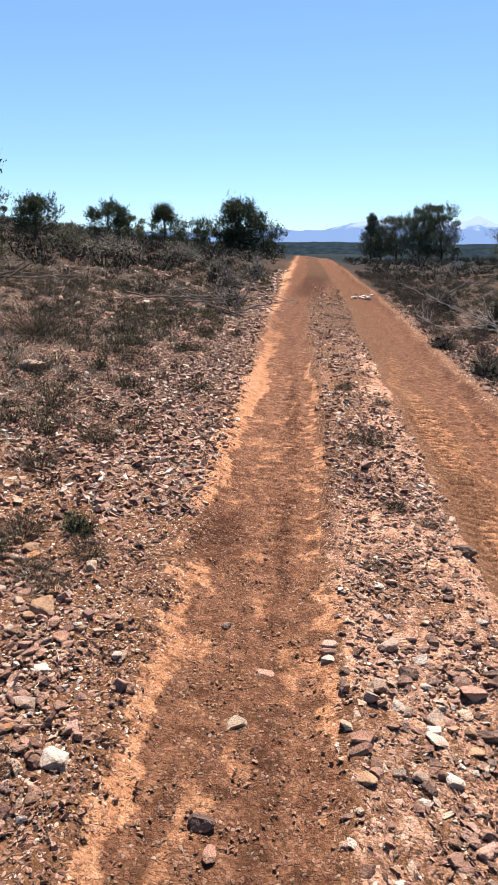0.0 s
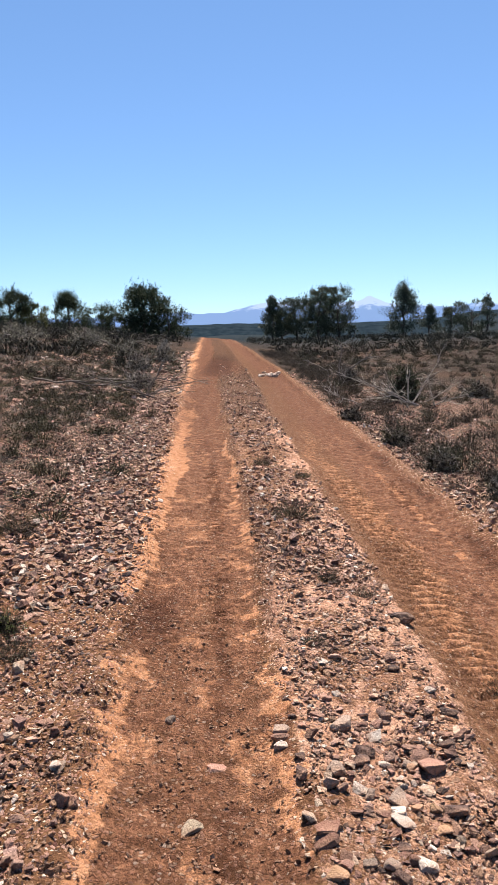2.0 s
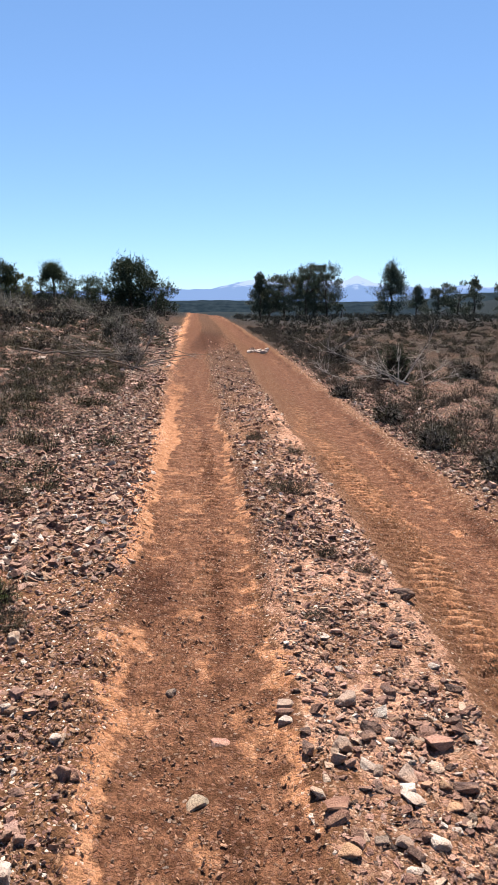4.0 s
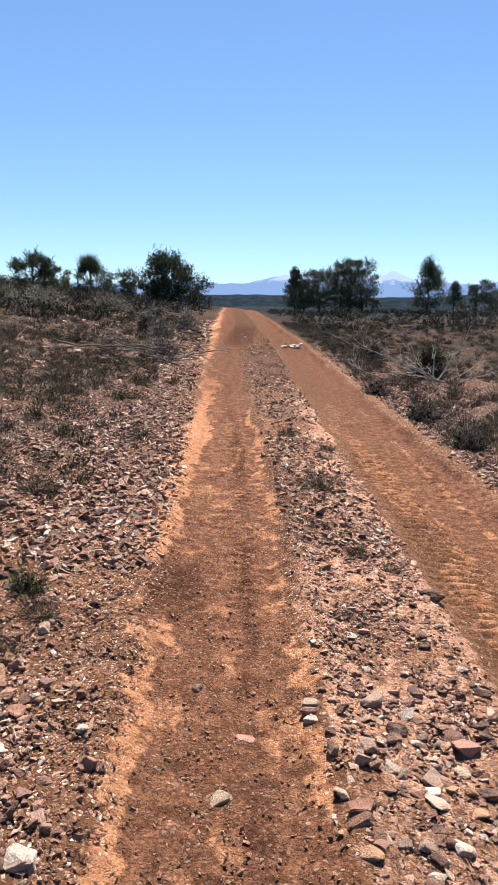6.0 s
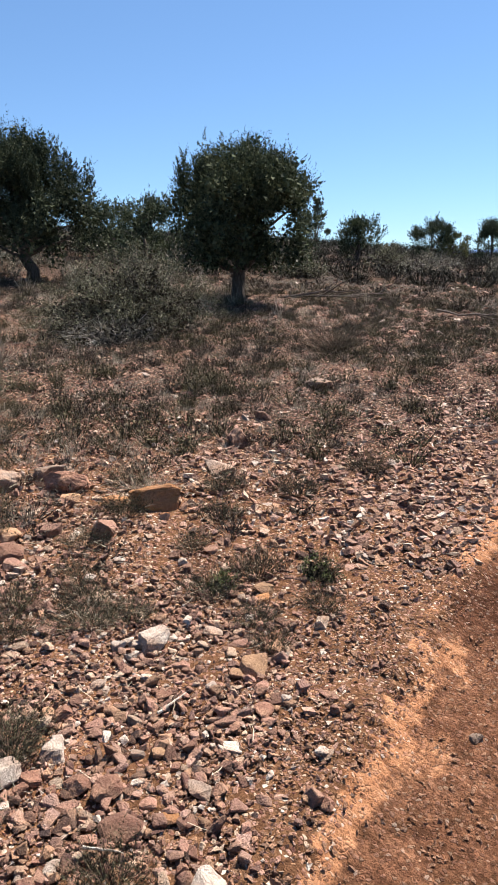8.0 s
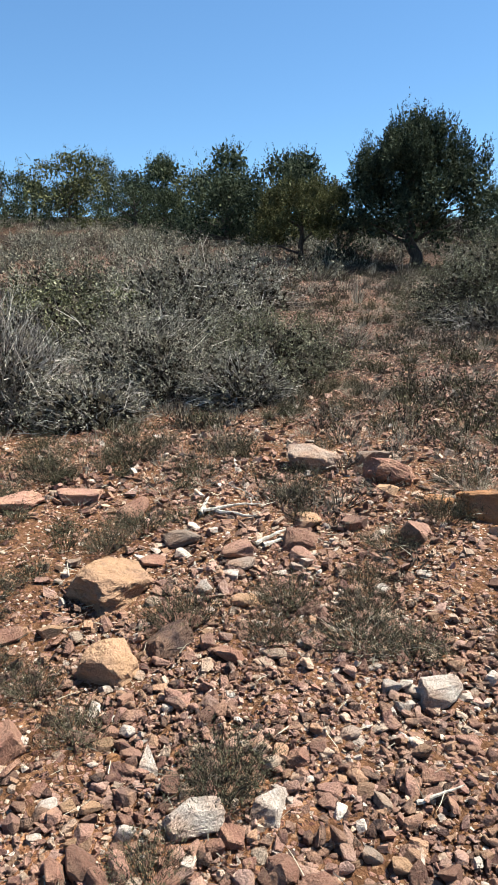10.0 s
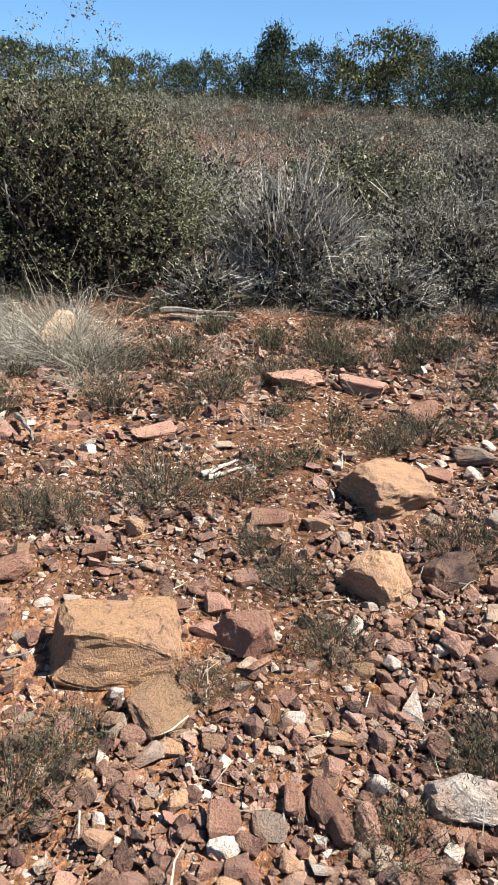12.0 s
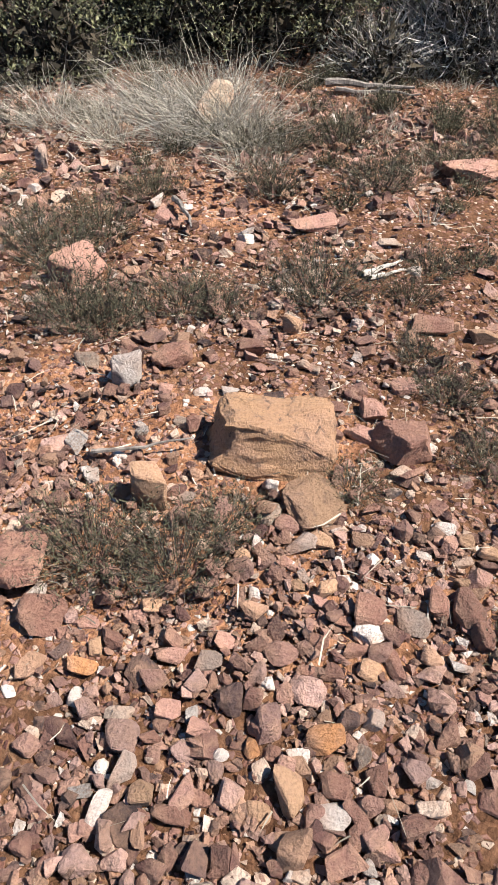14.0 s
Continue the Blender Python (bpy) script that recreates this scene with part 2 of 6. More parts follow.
# ---- geometry tools ----
class Shape:
    """Collects triangles and quads and links them as one mesh object."""

    def __init__(self):
        self.v, self.q, self.t, self.count = [], [], [], 0

    def add(self, verts, quads=None, tris=None):
        verts = np.asarray(verts, float).reshape(-1, 3)
        if quads is not None and len(quads):
            self.q.append(np.asarray(quads, int).reshape(-1, 4) + self.count)
        if tris is not None and len(tris):
            self.t.append(np.asarray(tris, int).reshape(-1, 3) + self.count)
        self.v.append(verts)
        self.count += len(verts)
        return self

    def mesh(self, name, mat, smooth=False):
        v = np.concatenate(self.v) if self.v else np.zeros((0, 3))
        q = np.concatenate(self.q) if self.q else np.zeros((0, 4), int)
        t = np.concatenate(self.t) if self.t else np.zeros((0, 3), int)
        me = bpy.data.meshes.new(name)
        me.vertices.add(len(v))
        me.vertices.foreach_set("co", v.astype(np.float32).ravel())
        loops = np.concatenate([q.ravel(), t.ravel()]).astype(np.int32)
        me.loops.add(len(loops))
        me.loops.foreach_set("vertex_index", loops)
        starts = np.concatenate([np.arange(len(q)) * 4, len(q) * 4 + np.arange(len(t)) * 3]).astype(np.int32)
        me.polygons.add(len(starts))
        me.polygons.foreach_set("loop_start", starts)
        me.polygons.foreach_set("use_smooth", np.full(len(starts), smooth))
        me.materials.append(mat)
        me.update(calc_edges=True)
        me.validate()
        return me


def part(name, shape, mat, parent=None, label="", smooth=False):
    ob = new(name, shape.mesh(name, mat, smooth) if isinstance(shape, Shape) else shape)
    if parent is not None:
        ob.parent = parent
    if label:
        tagged(ob, label)
    return ob


def thing(name, m, label, category, group=""):
    ob = new(name)
    ob.empty_display_size = 0.1
    ob.matrix_world = m
    return tagged(ob, label, category, group)


def value_noise(x, y, seed=0):
    """Smooth noise in 0..1 on a unit lattice."""
    x, y = np.asarray(x, float), np.asarray(y, float)
    i, j = np.floor(x).astype(np.int64), np.floor(y).astype(np.int64)
    fx, fy = x - i, y - j
    fx, fy = fx * fx * (3 - 2 * fx), fy * fy * (3 - 2 * fy)

    def h(a, b):
        k = (a * 374761393 + b * 668265263 + seed * 1274126177) & 0xFFFFFFFF
        k = ((k ^ (k >> 13)) * 1274126177) & 0xFFFFFFFF
        return ((k ^ (k >> 16)) & 0xFFFF) / 65535.0
    return (h(i, j) * (1 - fx) + h(i + 1, j) * fx) * (1 - fy) + (h(i, j + 1) * (1 - fx) + h(i + 1, j + 1) * fx) * fy


def fractal(x, y, seed=0, octaves=4):
    s, a, f = 0.0, 0.5, 1.0
    for k in range(octaves):
        s = s + a * value_noise(x * f, y * f, seed + k * 7)
        a, f = a * 0.5, f * 2.03
    return s / (1 - 0.5 ** octaves)


def soft(v):
    return np.logaddexp(0, v)


def step(v, lo, hi):
    u = np.clip((np.asarray(v, float) - lo) / (hi - lo), 0, 1)
    return u * u * (3 - 2 * u)


def left_track(y):
    return -0.25 - 0.04 * y + 0.05 * np.sin(y * 0.35)


def right_track(y):
    return 1.42 - 0.022 * y - 0.08 * soft((y - 18) / 4) + 0.03 * np.sin(y * 0.3 + 1.0)


def slope(x, y):
    """The lie of the land: a hillside that climbs to the west, a crest ahead, then a far plain."""
    x, y = np.asarray(x, float), np.asarray(y, float)
    g = -0.1 * x + 0.18 * soft((x - 3) / 1.5) - 1.0 * soft((-x - 75) / 10) - 0.9 * soft((x - 110) / 20) + 5.0 * soft((x - 1500) / 200)
    g = g + 0.008 * y - 0.9 * soft((y - 85) / 15) + 10.4 * soft((y - 1200) / 200)
    g = g + 40 * np.exp(-((x - 20) / 170) ** 2 - ((y - 1500) / 300) ** 2)
    return g + 17 * np.exp(-((x - 150) / 70) ** 2 - ((y - 330) / 90) ** 2)


def ground(x, y):
    x, y = np.asarray(x, float), np.asarray(y, float)
    near = np.exp(-(np.maximum(0, np.hypot(x, y - 3) - 6) / 25) ** 2)
    h = slope(x, y) + near * 0.05 * (fractal(x * 0.9, y * 0.9, 3, 4) - 0.5)
    h = h + (1 - near) * 0.5 * (fractal(x * 0.12, y * 0.12, 9, 3) - 0.5) * step(np.hypot(x, y), 10, 60) * (1 - 0.85 * np.exp(-(x / 6) ** 2))
    fade = 1 - step(y, 70, 110)
    for centre, half, deep in ((left_track(y), 0.38, 0.045), (right_track(y), 0.56, 0.060)):
        d = np.abs(x - centre) / half
        h = h - fade * deep * (1 - step(d, 0.55, 1.15)) + fade * 0.02 * np.exp(-((d - 1.15) / 0.2) ** 2)
    return h


# ---- the ground ----
def spread(dense_from, dense_to, pitch, low, high, grow):
    """Coordinates at an even pitch inside a stretch, ever wider apart outside it."""
    mid = list(np.arange(dense_from, dense_to, pitch))
    up, s = [], pitch
    while (up[-1] if up else mid[-1]) < high:
        s *= grow
        up.append((up[-1] if up else mid[-1]) + s)
    down, s = [], pitch
    while (down[-1] if down else mid[0]) > low:
        s *= grow
        down.append((down[-1] if down else mid[0]) - s)
    return np.array(down[::-1] + mid + up)


def build_ground():
    gx = spread(-1.4, 2.05, 0.031, -4900, 4900, 1.10)
    gy = spread(0.9, 7.6, 0.021, -4900, 4900, 1.10)
    x, y = np.meshgrid(gx, gy)
    z = ground(x, y)
    close = np.exp(-(np.maximum(0, np.hypot(x, y - 3) - 5) / 8) ** 2)
    z += close * (0.022 * (fractal(x * 4.5, y * 4.5, 20, 3) - 0.5) + 0.022 * (fractal(x * 13, y * 13, 21, 3) - 0.5))
    # tyre treads pressed into the dusty edges
    pressed = np.zeros_like(x)
    for centre, off, wide, seed, lo, hi, deep in ((left_track(y), -0.35, 0.09, 5, 0.25, 0.45, 0.007), (left_track(y), 0.12, 0.10, 15, 0.36, 0.52, 0.010),
                                                  (right_track(y), -0.26, 0.19, 25, -0.2, -0.1, 0.016), (right_track(y), 0.27, 0.10, 35, 0.42, 0.55, 0.012)):
        u = (x - centre - off) / wide
        band = np.exp(-u ** 4) * step(fractal(x * 0.8, y * 0.9, seed, 2), lo, hi) * (1 - step(y, 7.2, 8.4))
        wave = np.sin(2 * np.pi * (y + 0.4 * np.abs(u) * wide) / 0.098)
        pressed = np.maximum(pressed, band * (wave < 0) * deep / 0.016)
        z += band * deep * np.sign(wave) * np.abs(wave) ** 0.4
    s = Shape()
    nx, ny = len(gx), len(gy)
    k = (np.arange(ny - 1)[:, None] * nx + np.arange(nx - 1)[None, :]).ravel()
    s.add(np.stack([x.ravel(), y.ravel(), z.ravel()], 1), quads=np.stack([k, k + 1, k + nx + 1, k + nx], 1))
    ob = part("ground", s, SOIL, smooth=True)
    tagged(ob, "stony red earth hillside with a two-rut dirt track", "ground", kind="structure")
    # what kind of soil lies where
    wob = 0.20 * (fractal(x * 2.6, y * 1.6, 31, 5) - 0.5)
    dl, dr = (x + wob - left_track(y)), (x + wob - right_track(y))
    grain = fractal(x * 17, y * 13, 33, 4) - 0.5
    open_y = 1 - step(y, 75, 95)
    in_l, in_r = 1 - step(np.abs(dl) + 0.12 * grain, 0.30, 0.40), 1 - step(np.abs(dr) + 0.15 * grain, 0.48, 0.62)
    crumbs = step(fractal(x * 7, y * 4.5, 43, 4), 0.38, 0.56)
    damp = np.clip(in_l * (0.55 + 0.45 * crumbs) + in_r * step(dr, -0.14, 0.10) * (0.6 + 0.4 * crumbs) + 0.35 * in_r, 0, 1)
    damp = np.maximum(damp, np.exp(-((x + 0.75) / 0.9) ** 2 - ((y - 25) / 5) ** 2))
    # damp patch and crest, with darkened rut edges and a darker far track
    darker = 0.75 * np.exp(-((dl - 0.10) / 0.05) ** 2) * step(fractal(x * 5, y * 1.2, 47, 3), 0.40, 0.58)
    darker = np.maximum(darker, 0.9 * np.exp(-((x + 0.60) / 0.16) ** 4 - ((y - 3.55) / 0.42) ** 4))
    darker = np.maximum(darker, 0.8 * np.exp(-((dr - 0.46) / 0.13) ** 2) * step(fractal(x * 3, y * 0.8, 48, 3), 0.38, 0.58))
    darker = np.maximum(darker, 0.7 * np.exp(-((dl - 0.42) / 0.06) ** 2) * step(fractal(x * 4, y * 1.0, 49, 3), 0.40, 0.55))
    darker = np.maximum(darker, np.exp(-((x + 0.75) / 0.62) ** 4 - ((y - 26) / 8) ** 4) * step(fractal(x * 1.5, y * 0.35, 50, 3), 0.22, 0.42))
    darker = np.maximum(darker, (0.38 * step(y, 5, 13) + 0.12) * np.maximum(np.maximum(in_l, in_r), step(y, 8, 14) * step(dl, 0.2, 0.42) * step(-dr, 0.3, 0.6)))
    # the dusty strip left by a wheel, wider and paler up the track
    mid_d = np.interp(y, [1, 2.6, 3.3, 4.1, 5.3, 7.4, 12, 24], [-0.33, -0.33, -0.385, -0.40, -0.385, -0.32, -0.21, -0.42])
    half_d = np.interp(y, [1, 2.1, 2.6, 3.3, 4.1, 5.3, 12, 24], [0.035, 0.04, 0.065, 0.060, 0.12, 0.115, 0.14, 0.24])
    ragged = fractal(x * 6, y * 3.2, 59, 4) - 0.5
    dust = step(half_d - np.abs(dl - mid_d) + 0.08 * grain + 0.20 * ragged, -0.02, 0.035) * (0.72 + 0.28 * step(fractal(x * 5, y * 2.2, 51, 4), 0.30, 0.50))
    dust = dust * step(fractal(x * 3, y * 1.1, 53, 3), 0.22, 0.36)
    light = step(0.17 - np.abs(dl + 0.10) + 0.5 * ragged + 0.2 * grain, 0.0, 0.10) * step(y, 3.9, 5.0) * step(fractal(x * 2.6, y * 1.0, 56, 4), 0.36, 0.54)
    dust = np.maximum(dust, 0.52 * light)
    tread = step(0.20 - np.abs(dr + 0.26) + 0.30 * grain + 0.16 * ragged, -0.02, 0.08)
    dust = np.maximum(dust, 0.56 * tread * (0.55 + 0.45 * step(fractal(x * 3, y * 0.8, 55, 3), 0.35, 0.55)))
    ridge = step(0.05 - np.abs(dr - 0.24) + 0.18 * grain + 0.10 * ragged, 0.0, 0.04) * step(fractal(x * 2, y * 0.7, 60, 3), 0.36, 0.52)
    dust = np.maximum(dust, 0.62 * ridge)
    dust = np.maximum(dust, 0.75 * step(0.045 - np.abs(dl - 0.33) + 0.30 * grain + 0.12 * ragged, 0.0, 0.04) * step(fractal(x * 3, y * 1.4, 57, 3), 0.34, 0.48))
    dust = np.maximum(dust, 0.50 * in_l * step(fractal(x * 8, y * 4.5, 54, 5), 0.50, 0.66))
    bank = np.exp(-(np.hypot(x + 2.2, y - 0.8) / 1.6) ** 4) * step(-dl, 0.5, 0.8)
    dust = np.maximum(dust, 0.55 * bank * step(-x, 1.1, 1.4) * step(fractal(x * 2.2, y * 2.2, 63, 4), 0.34, 0.52))
    # tread troughs lose the paler dust colour so the pattern shows
    dust = dust * (1 - 0.55 * pressed)
    dust = dust * (1 - 0.6 * darker) * (1 - 0.4 * step(y, 5, 16))
    crown = step(dl, 0.32, 0.46) * step(-dr, 0.50, 0.62)
    pale = crown * np.clip(0.30 + 0.70 * np.exp(-((dr + 0.68) / 0.16) ** 2) + 0.55 * (1 - step(y, 3.2, 5.0)), 0, 1)
    pale = pale * (0.45 + 0.55 * step(fractal(x * 2.4, y * 2.0, 58, 4) + 0.5 * grain, 0.36, 0.56)) * (1 - step(y, 9, 16))
    reach = 1 - step(y, 3.0, 8.0)
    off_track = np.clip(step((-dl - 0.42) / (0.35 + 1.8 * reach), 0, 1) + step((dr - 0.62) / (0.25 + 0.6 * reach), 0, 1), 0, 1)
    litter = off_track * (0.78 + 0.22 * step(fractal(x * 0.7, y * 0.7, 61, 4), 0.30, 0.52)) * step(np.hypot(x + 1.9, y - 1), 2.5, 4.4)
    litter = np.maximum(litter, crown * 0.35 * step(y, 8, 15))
    far = step(np.hypot(x, y), 35, 80) * np.clip(off_track + step(y, 90, 110) + step(-y, 30, 60), 0, 1)
    for name, value in (("damp", damp * open_y), ("dust", dust * open_y), ("darker", darker * open_y), ("litter", litter), ("pale", pale * open_y), ("chips", np.clip(1 - 0.75 * np.maximum(in_l, in_r) - 0.5 * crown, 0, 1) * (1 - step(np.hypot(x, y), 14, 25))), ("scrub", far)):
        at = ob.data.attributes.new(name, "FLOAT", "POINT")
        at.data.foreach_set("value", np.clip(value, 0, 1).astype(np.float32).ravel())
    return ob


build_ground()


def build_mountains():
    """A snowy range on the horizon that glows, its distance haze painted in as blue."""
    m, n, l, bsdf = material("far_range_glow", 1.0, 0.0)
    g = n.new("ShaderNodeTexCoord")
    sep = n.new("ShaderNodeSeparateXYZ")
    l.new(g.outputs["Object"], sep.inputs[0])
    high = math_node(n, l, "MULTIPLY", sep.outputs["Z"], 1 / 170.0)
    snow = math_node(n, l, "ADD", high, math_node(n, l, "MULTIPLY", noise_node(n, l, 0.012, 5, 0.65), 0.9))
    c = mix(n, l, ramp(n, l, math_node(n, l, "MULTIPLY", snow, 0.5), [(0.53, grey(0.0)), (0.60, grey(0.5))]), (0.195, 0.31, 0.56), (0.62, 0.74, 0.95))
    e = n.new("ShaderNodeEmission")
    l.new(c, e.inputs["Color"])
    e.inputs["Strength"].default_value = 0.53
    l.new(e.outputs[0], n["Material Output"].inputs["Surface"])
    az = np.radians(np.linspace(-75, 75, 500))
    deg = np.degrees(az)
    el = np.interp(deg, [-75, -20, -9, -4.4, -2.8, -0.9, 0.6, 1.5, 2.2, 5, 7, 9, 9.8, 10.6, 11.2, 12, 14, 16.4, 18.5, 21, 40, 75],
                   [8, 16, 20, 27, 23, 25, 33, 37, 40, 45, 41, 38, 42, 49, 43, 36, 31, 28, 32, 30, 14, 8]) / 1245.0
    el = el + (fractal(deg * 1.7, deg * 0 + 5, 77, 4) - 0.5) * 0.0030
    s = Shape()
    r = 4600.0
    rows = [(r, el * r + 2), (r - 250, el * r * 0.62), (r - 700, el * 0 - 60), (r + 200, el * 0 - 60)]
    v = np.concatenate([np.stack([np.sin(az) * d, np.cos(az) * d, z], 1) for d, z in rows])
    k = np.arange(len(az) - 1)
    q = [np.stack([k + b * 500, k + 1 + b * 500, k + 1 + c * 500, k + c * 500], 1) for b, c in ((1, 0), (2, 1), (0, 3))]
    s.add(v, quads=np.concatenate(q))
    tagged(part("backdrop", s, m), "mountain range in painted haze blue with patches of snow", "mountains", kind="structure")


build_mountains()


def build_hills():
    """Low wooded hills between the plain and the range."""
    m, n, l, bsdf = material("far_woods", 1.0, 0.0)
    # wood green turned blue, so distance haze sits in the colour itself
    l.new(ramp(n, l, noise_node(n, l, 0.03, 4), [(0.35, (0.008, 0.014, 0.020)), (0.65, (0.018, 0.027, 0.034))]), bsdf.inputs["Base Color"])
    az = np.radians(np.linspace(-75, 75, 400))
    deg = np.degrees(az)
    el = np.interp(deg, [-75, -6, -3.5, 0, 3, 8, 11, 14, 16, 18.5, 22, 30, 75], [3, 3, 4.5, 6, 4, 3.5, 5, 6, 10, 19, 22, 12, 4]) / 1245.0
    el = el + (fractal(deg * 3.0, deg * 0 + 2, 83, 4) - 0.5) * 0.0016
    r = 3300.0
    s = Shape()
    rows = [(r, el * r + 1.7), (r - 220, el * r * 0.4 - 6), (r - 500, el * 0 - 70), (r + 250, el * 0 - 70)]
    v = np.concatenate([np.stack([np.sin(az) * d, np.cos(az) * d, z], 1) for d, z in rows])
    k = np.arange(len(az) - 1)
    s.add(v, quads=np.concatenate([np.stack([k + b * 400, k + 1 + b * 400, k + 1 + c * 400, k + c * 400], 1) for b, c in ((1, 0), (2, 1), (0, 3))]))
    tagged(part("backdrop", s, m), "low dark wooded hills before the range", "hills", kind="structure")


build_hills()


# ---- stones ----
def ico(level):
    bm = bmesh.new()
    bmesh.ops.create_icosphere(bm, subdivisions=level, radius=1.0)
    v = np.array([p.co[:] for p in bm.verts])
    f = np.array([[p.index for p in q.verts] for q in bm.faces])
    bm.free()
    return v, f


ICO = {k: ico(k) for k in (1, 2, 3, 4, 5)}


def hull(points):
    """The convex hull of some points, scaled to unit half-widths."""
    bm = bmesh.new()
    for q in points:
        bm.verts.new(q)
    got = bmesh.ops.convex_hull(bm, input=bm.verts)
    loose = list({g for g in got["geom_interior"] + got["geom_unused"] if isinstance(g, bmesh.types.BMVert)})
    if loose:
        bmesh.ops.delete(bm, geom=loose, context="VERTS")
    bmesh.ops.triangulate(bm, faces=bm.faces)
    bm.verts.index_update()
    v = np.array([q.co[:] for q in bm.verts])
    f = np.array([[q.index for q in g.verts] for g in bm.faces])
    bm.free()
    v -= (v.max(0) + v.min(0)) / 2
    return v / np.abs(v).max(0), f


def hull_form(rng, points, boxy=0.4):
    """A small angular crumb: the hull of a few random points."""
    p = rng.normal(size=(points, 3))
    p = p / np.linalg.norm(p, axis=1, keepdims=True) * rng.uniform(0.75, 1.0, (points, 1))
    return hull(np.sign(p) * np.abs(p) ** (1 - 0.5 * boxy))


def chip_form(rng, cuts, worn, skew=0.17):
    """A broken block of bedded rock: six sides out of true, some corners struck off, edges worn round."""
    normal = np.concatenate([np.eye(3), -np.eye(3)]) + rng.normal(size=(6, 3)) * skew
    reach = rng.uniform(0.85, 1.1, 6)
    if cuts:
        normal = np.concatenate([normal, np.sign(rng.normal(size=(cuts, 3))) * rng.uniform(0.25, 1.0, (cuts, 3))])
        reach = np.append(reach, rng.uniform(0.72, 1.08, cuts))
    normal = normal / np.linalg.norm(normal, axis=1, keepdims=True)
    sides, k = {}, len(normal)
    for a in range(k):
        for b in range(a + 1, k):
            for c in range(b + 1, k):
                m = normal[[a, b, c]]
                if abs(np.linalg.det(m)) < 0.05:
                    continue
                p = np.linalg.solve(m, reach[[a, b, c]])
                if (normal @ p <= reach + 1e-6).all():
                    for side in (a, b, c):
                        sides.setdefault(side, []).append(p)
    points = []
    for p in sides.values():
        p = np.array(p)
        middle = p.mean(0)
        points.extend(middle + (p - middle) * (1 - worn * rng.uniform(0.7, 1.3)))
    points = np.array(points)
    return hull(points if worn else np.unique(points.round(5), axis=0))


def rock_form(rng, level, cuts=9, rough=0.05, boxy=0.0, deep=0.5):
    """A broken stone: a ball cut flat by random planes, its skin chipped and pitted, of unit half-width."""
    v, f = ICO[level]
    v = v.copy()
    for axis in range(6 if boxy > 0.35 else 0):
        d = np.eye(3)[axis // 2] * (1 if axis % 2 else -1) + rng.normal(size=3) * 0.10
        d /= np.linalg.norm(d)
        over = np.maximum(0, v @ d - (1 - 0.46 * boxy) * rng.uniform(0.92, 1.08))
        v -= over[:, None] * d
    for _ in range(max(3, int(cuts * (1.1 - 0.7 * boxy)))):
        d = rng.normal(size=3)
        d /= np.linalg.norm(d)
        reach = (v @ d).max()
        over = np.maximum(0, v @ d - reach * rng.uniform(deep, 0.85))
        v -= over[:, None] * d
    o = rng.uniform(-50, 50, 3)
    for freq, amp in ((2.2, rough * 1.5), (6.0, rough * 0.8), (14.0, rough * 0.45)):
        v += v * np.array([noise.noise(Vector(q * freq + o)) for q in v])[:, None] * amp
    v -= (v.max(0) + v.min(0)) / 2
    return v / np.abs(v).max(0), f


def broken_form(rng, cuts, worn, level, rough):
    """A broken block with a pitted, uneven skin."""
    v, f = chip_form(rng, cuts, worn, 0.14)
    bm = bmesh.new()
    made = [bm.verts.new(p) for p in v]
    for a in f:
        bm.faces.new([made[k] for k in a])
    bmesh.ops.subdivide_edges(bm, edges=bm.edges, cuts=level, use_grid_fill=True)
    bmesh.ops.triangulate(bm, faces=bm.faces)
    bm.verts.index_update()
    v = np.array([p.co[:] for p in bm.verts])
    f = np.array([[p.index for p in q.verts] for q in bm.faces])
    bm.free()
    o = rng.uniform(-50, 50, 3)
    for freq, amp in ((1.6, rough * 1.6), (4.5, rough), (11.0, rough * 0.6)):
        v = v + np.array([noise.noise_vector(Vector(q * freq + o)) for q in v]) * amp
    v -= (v.max(0) + v.min(0)) / 2
    return v / np.abs(v).max(0), f


def turn(a, tilt_x=0.0, tilt_y=0.0):
    return np.array(Euler((tilt_x, tilt_y, a)).to_matrix())


PLACED = []        # x, y, radius of what already lies on the ground


def rock(x, y, wide, deep, high, tone, label, spin=0.0, tilt=0.0, boxy=0.3, seed=0, sink=0.28, name="rock"):
    """One rock of its own; wide across y, deep across x where spin is 0."""
    rng = np.random.default_rng(1000 + seed + int(abs(x * 311) + abs(y * 97)))
    if boxy >= 0.5:
        v, f = broken_form(rng, int(rng.integers(4, 8)), rng.uniform(0.12, 0.25), 6 if wide > 0.25 else 3 if wide > 0.10 else 1, 0.065 if wide > 0.25 else 0.05)
    else:
        v, f = rock_form(rng, 5 if wide > 0.23 else 4 if wide > 0.10 else 3, 8 if wide > 0.16 else 11, 0.10 if wide > 0.2 else 0.075, boxy if wide > 0.12 else min(boxy, 0.3), 0.5 + 0.3 * max(0.0, boxy - 0.4))
    v = v * np.array([deep, wide, high]) / 2
    s = Shape().add(v @ turn(radians(spin), 0.0, radians(tilt)).T, tris=f)
    ob = part(name, s, STONE[tone])
    ob.location = (x, y, float(ground(x, y)) + high * (0.5 - sink))
    PLACED.append((x, y, 0.42 * max(wide, deep)))
    return tagged(ob, label, "rock")


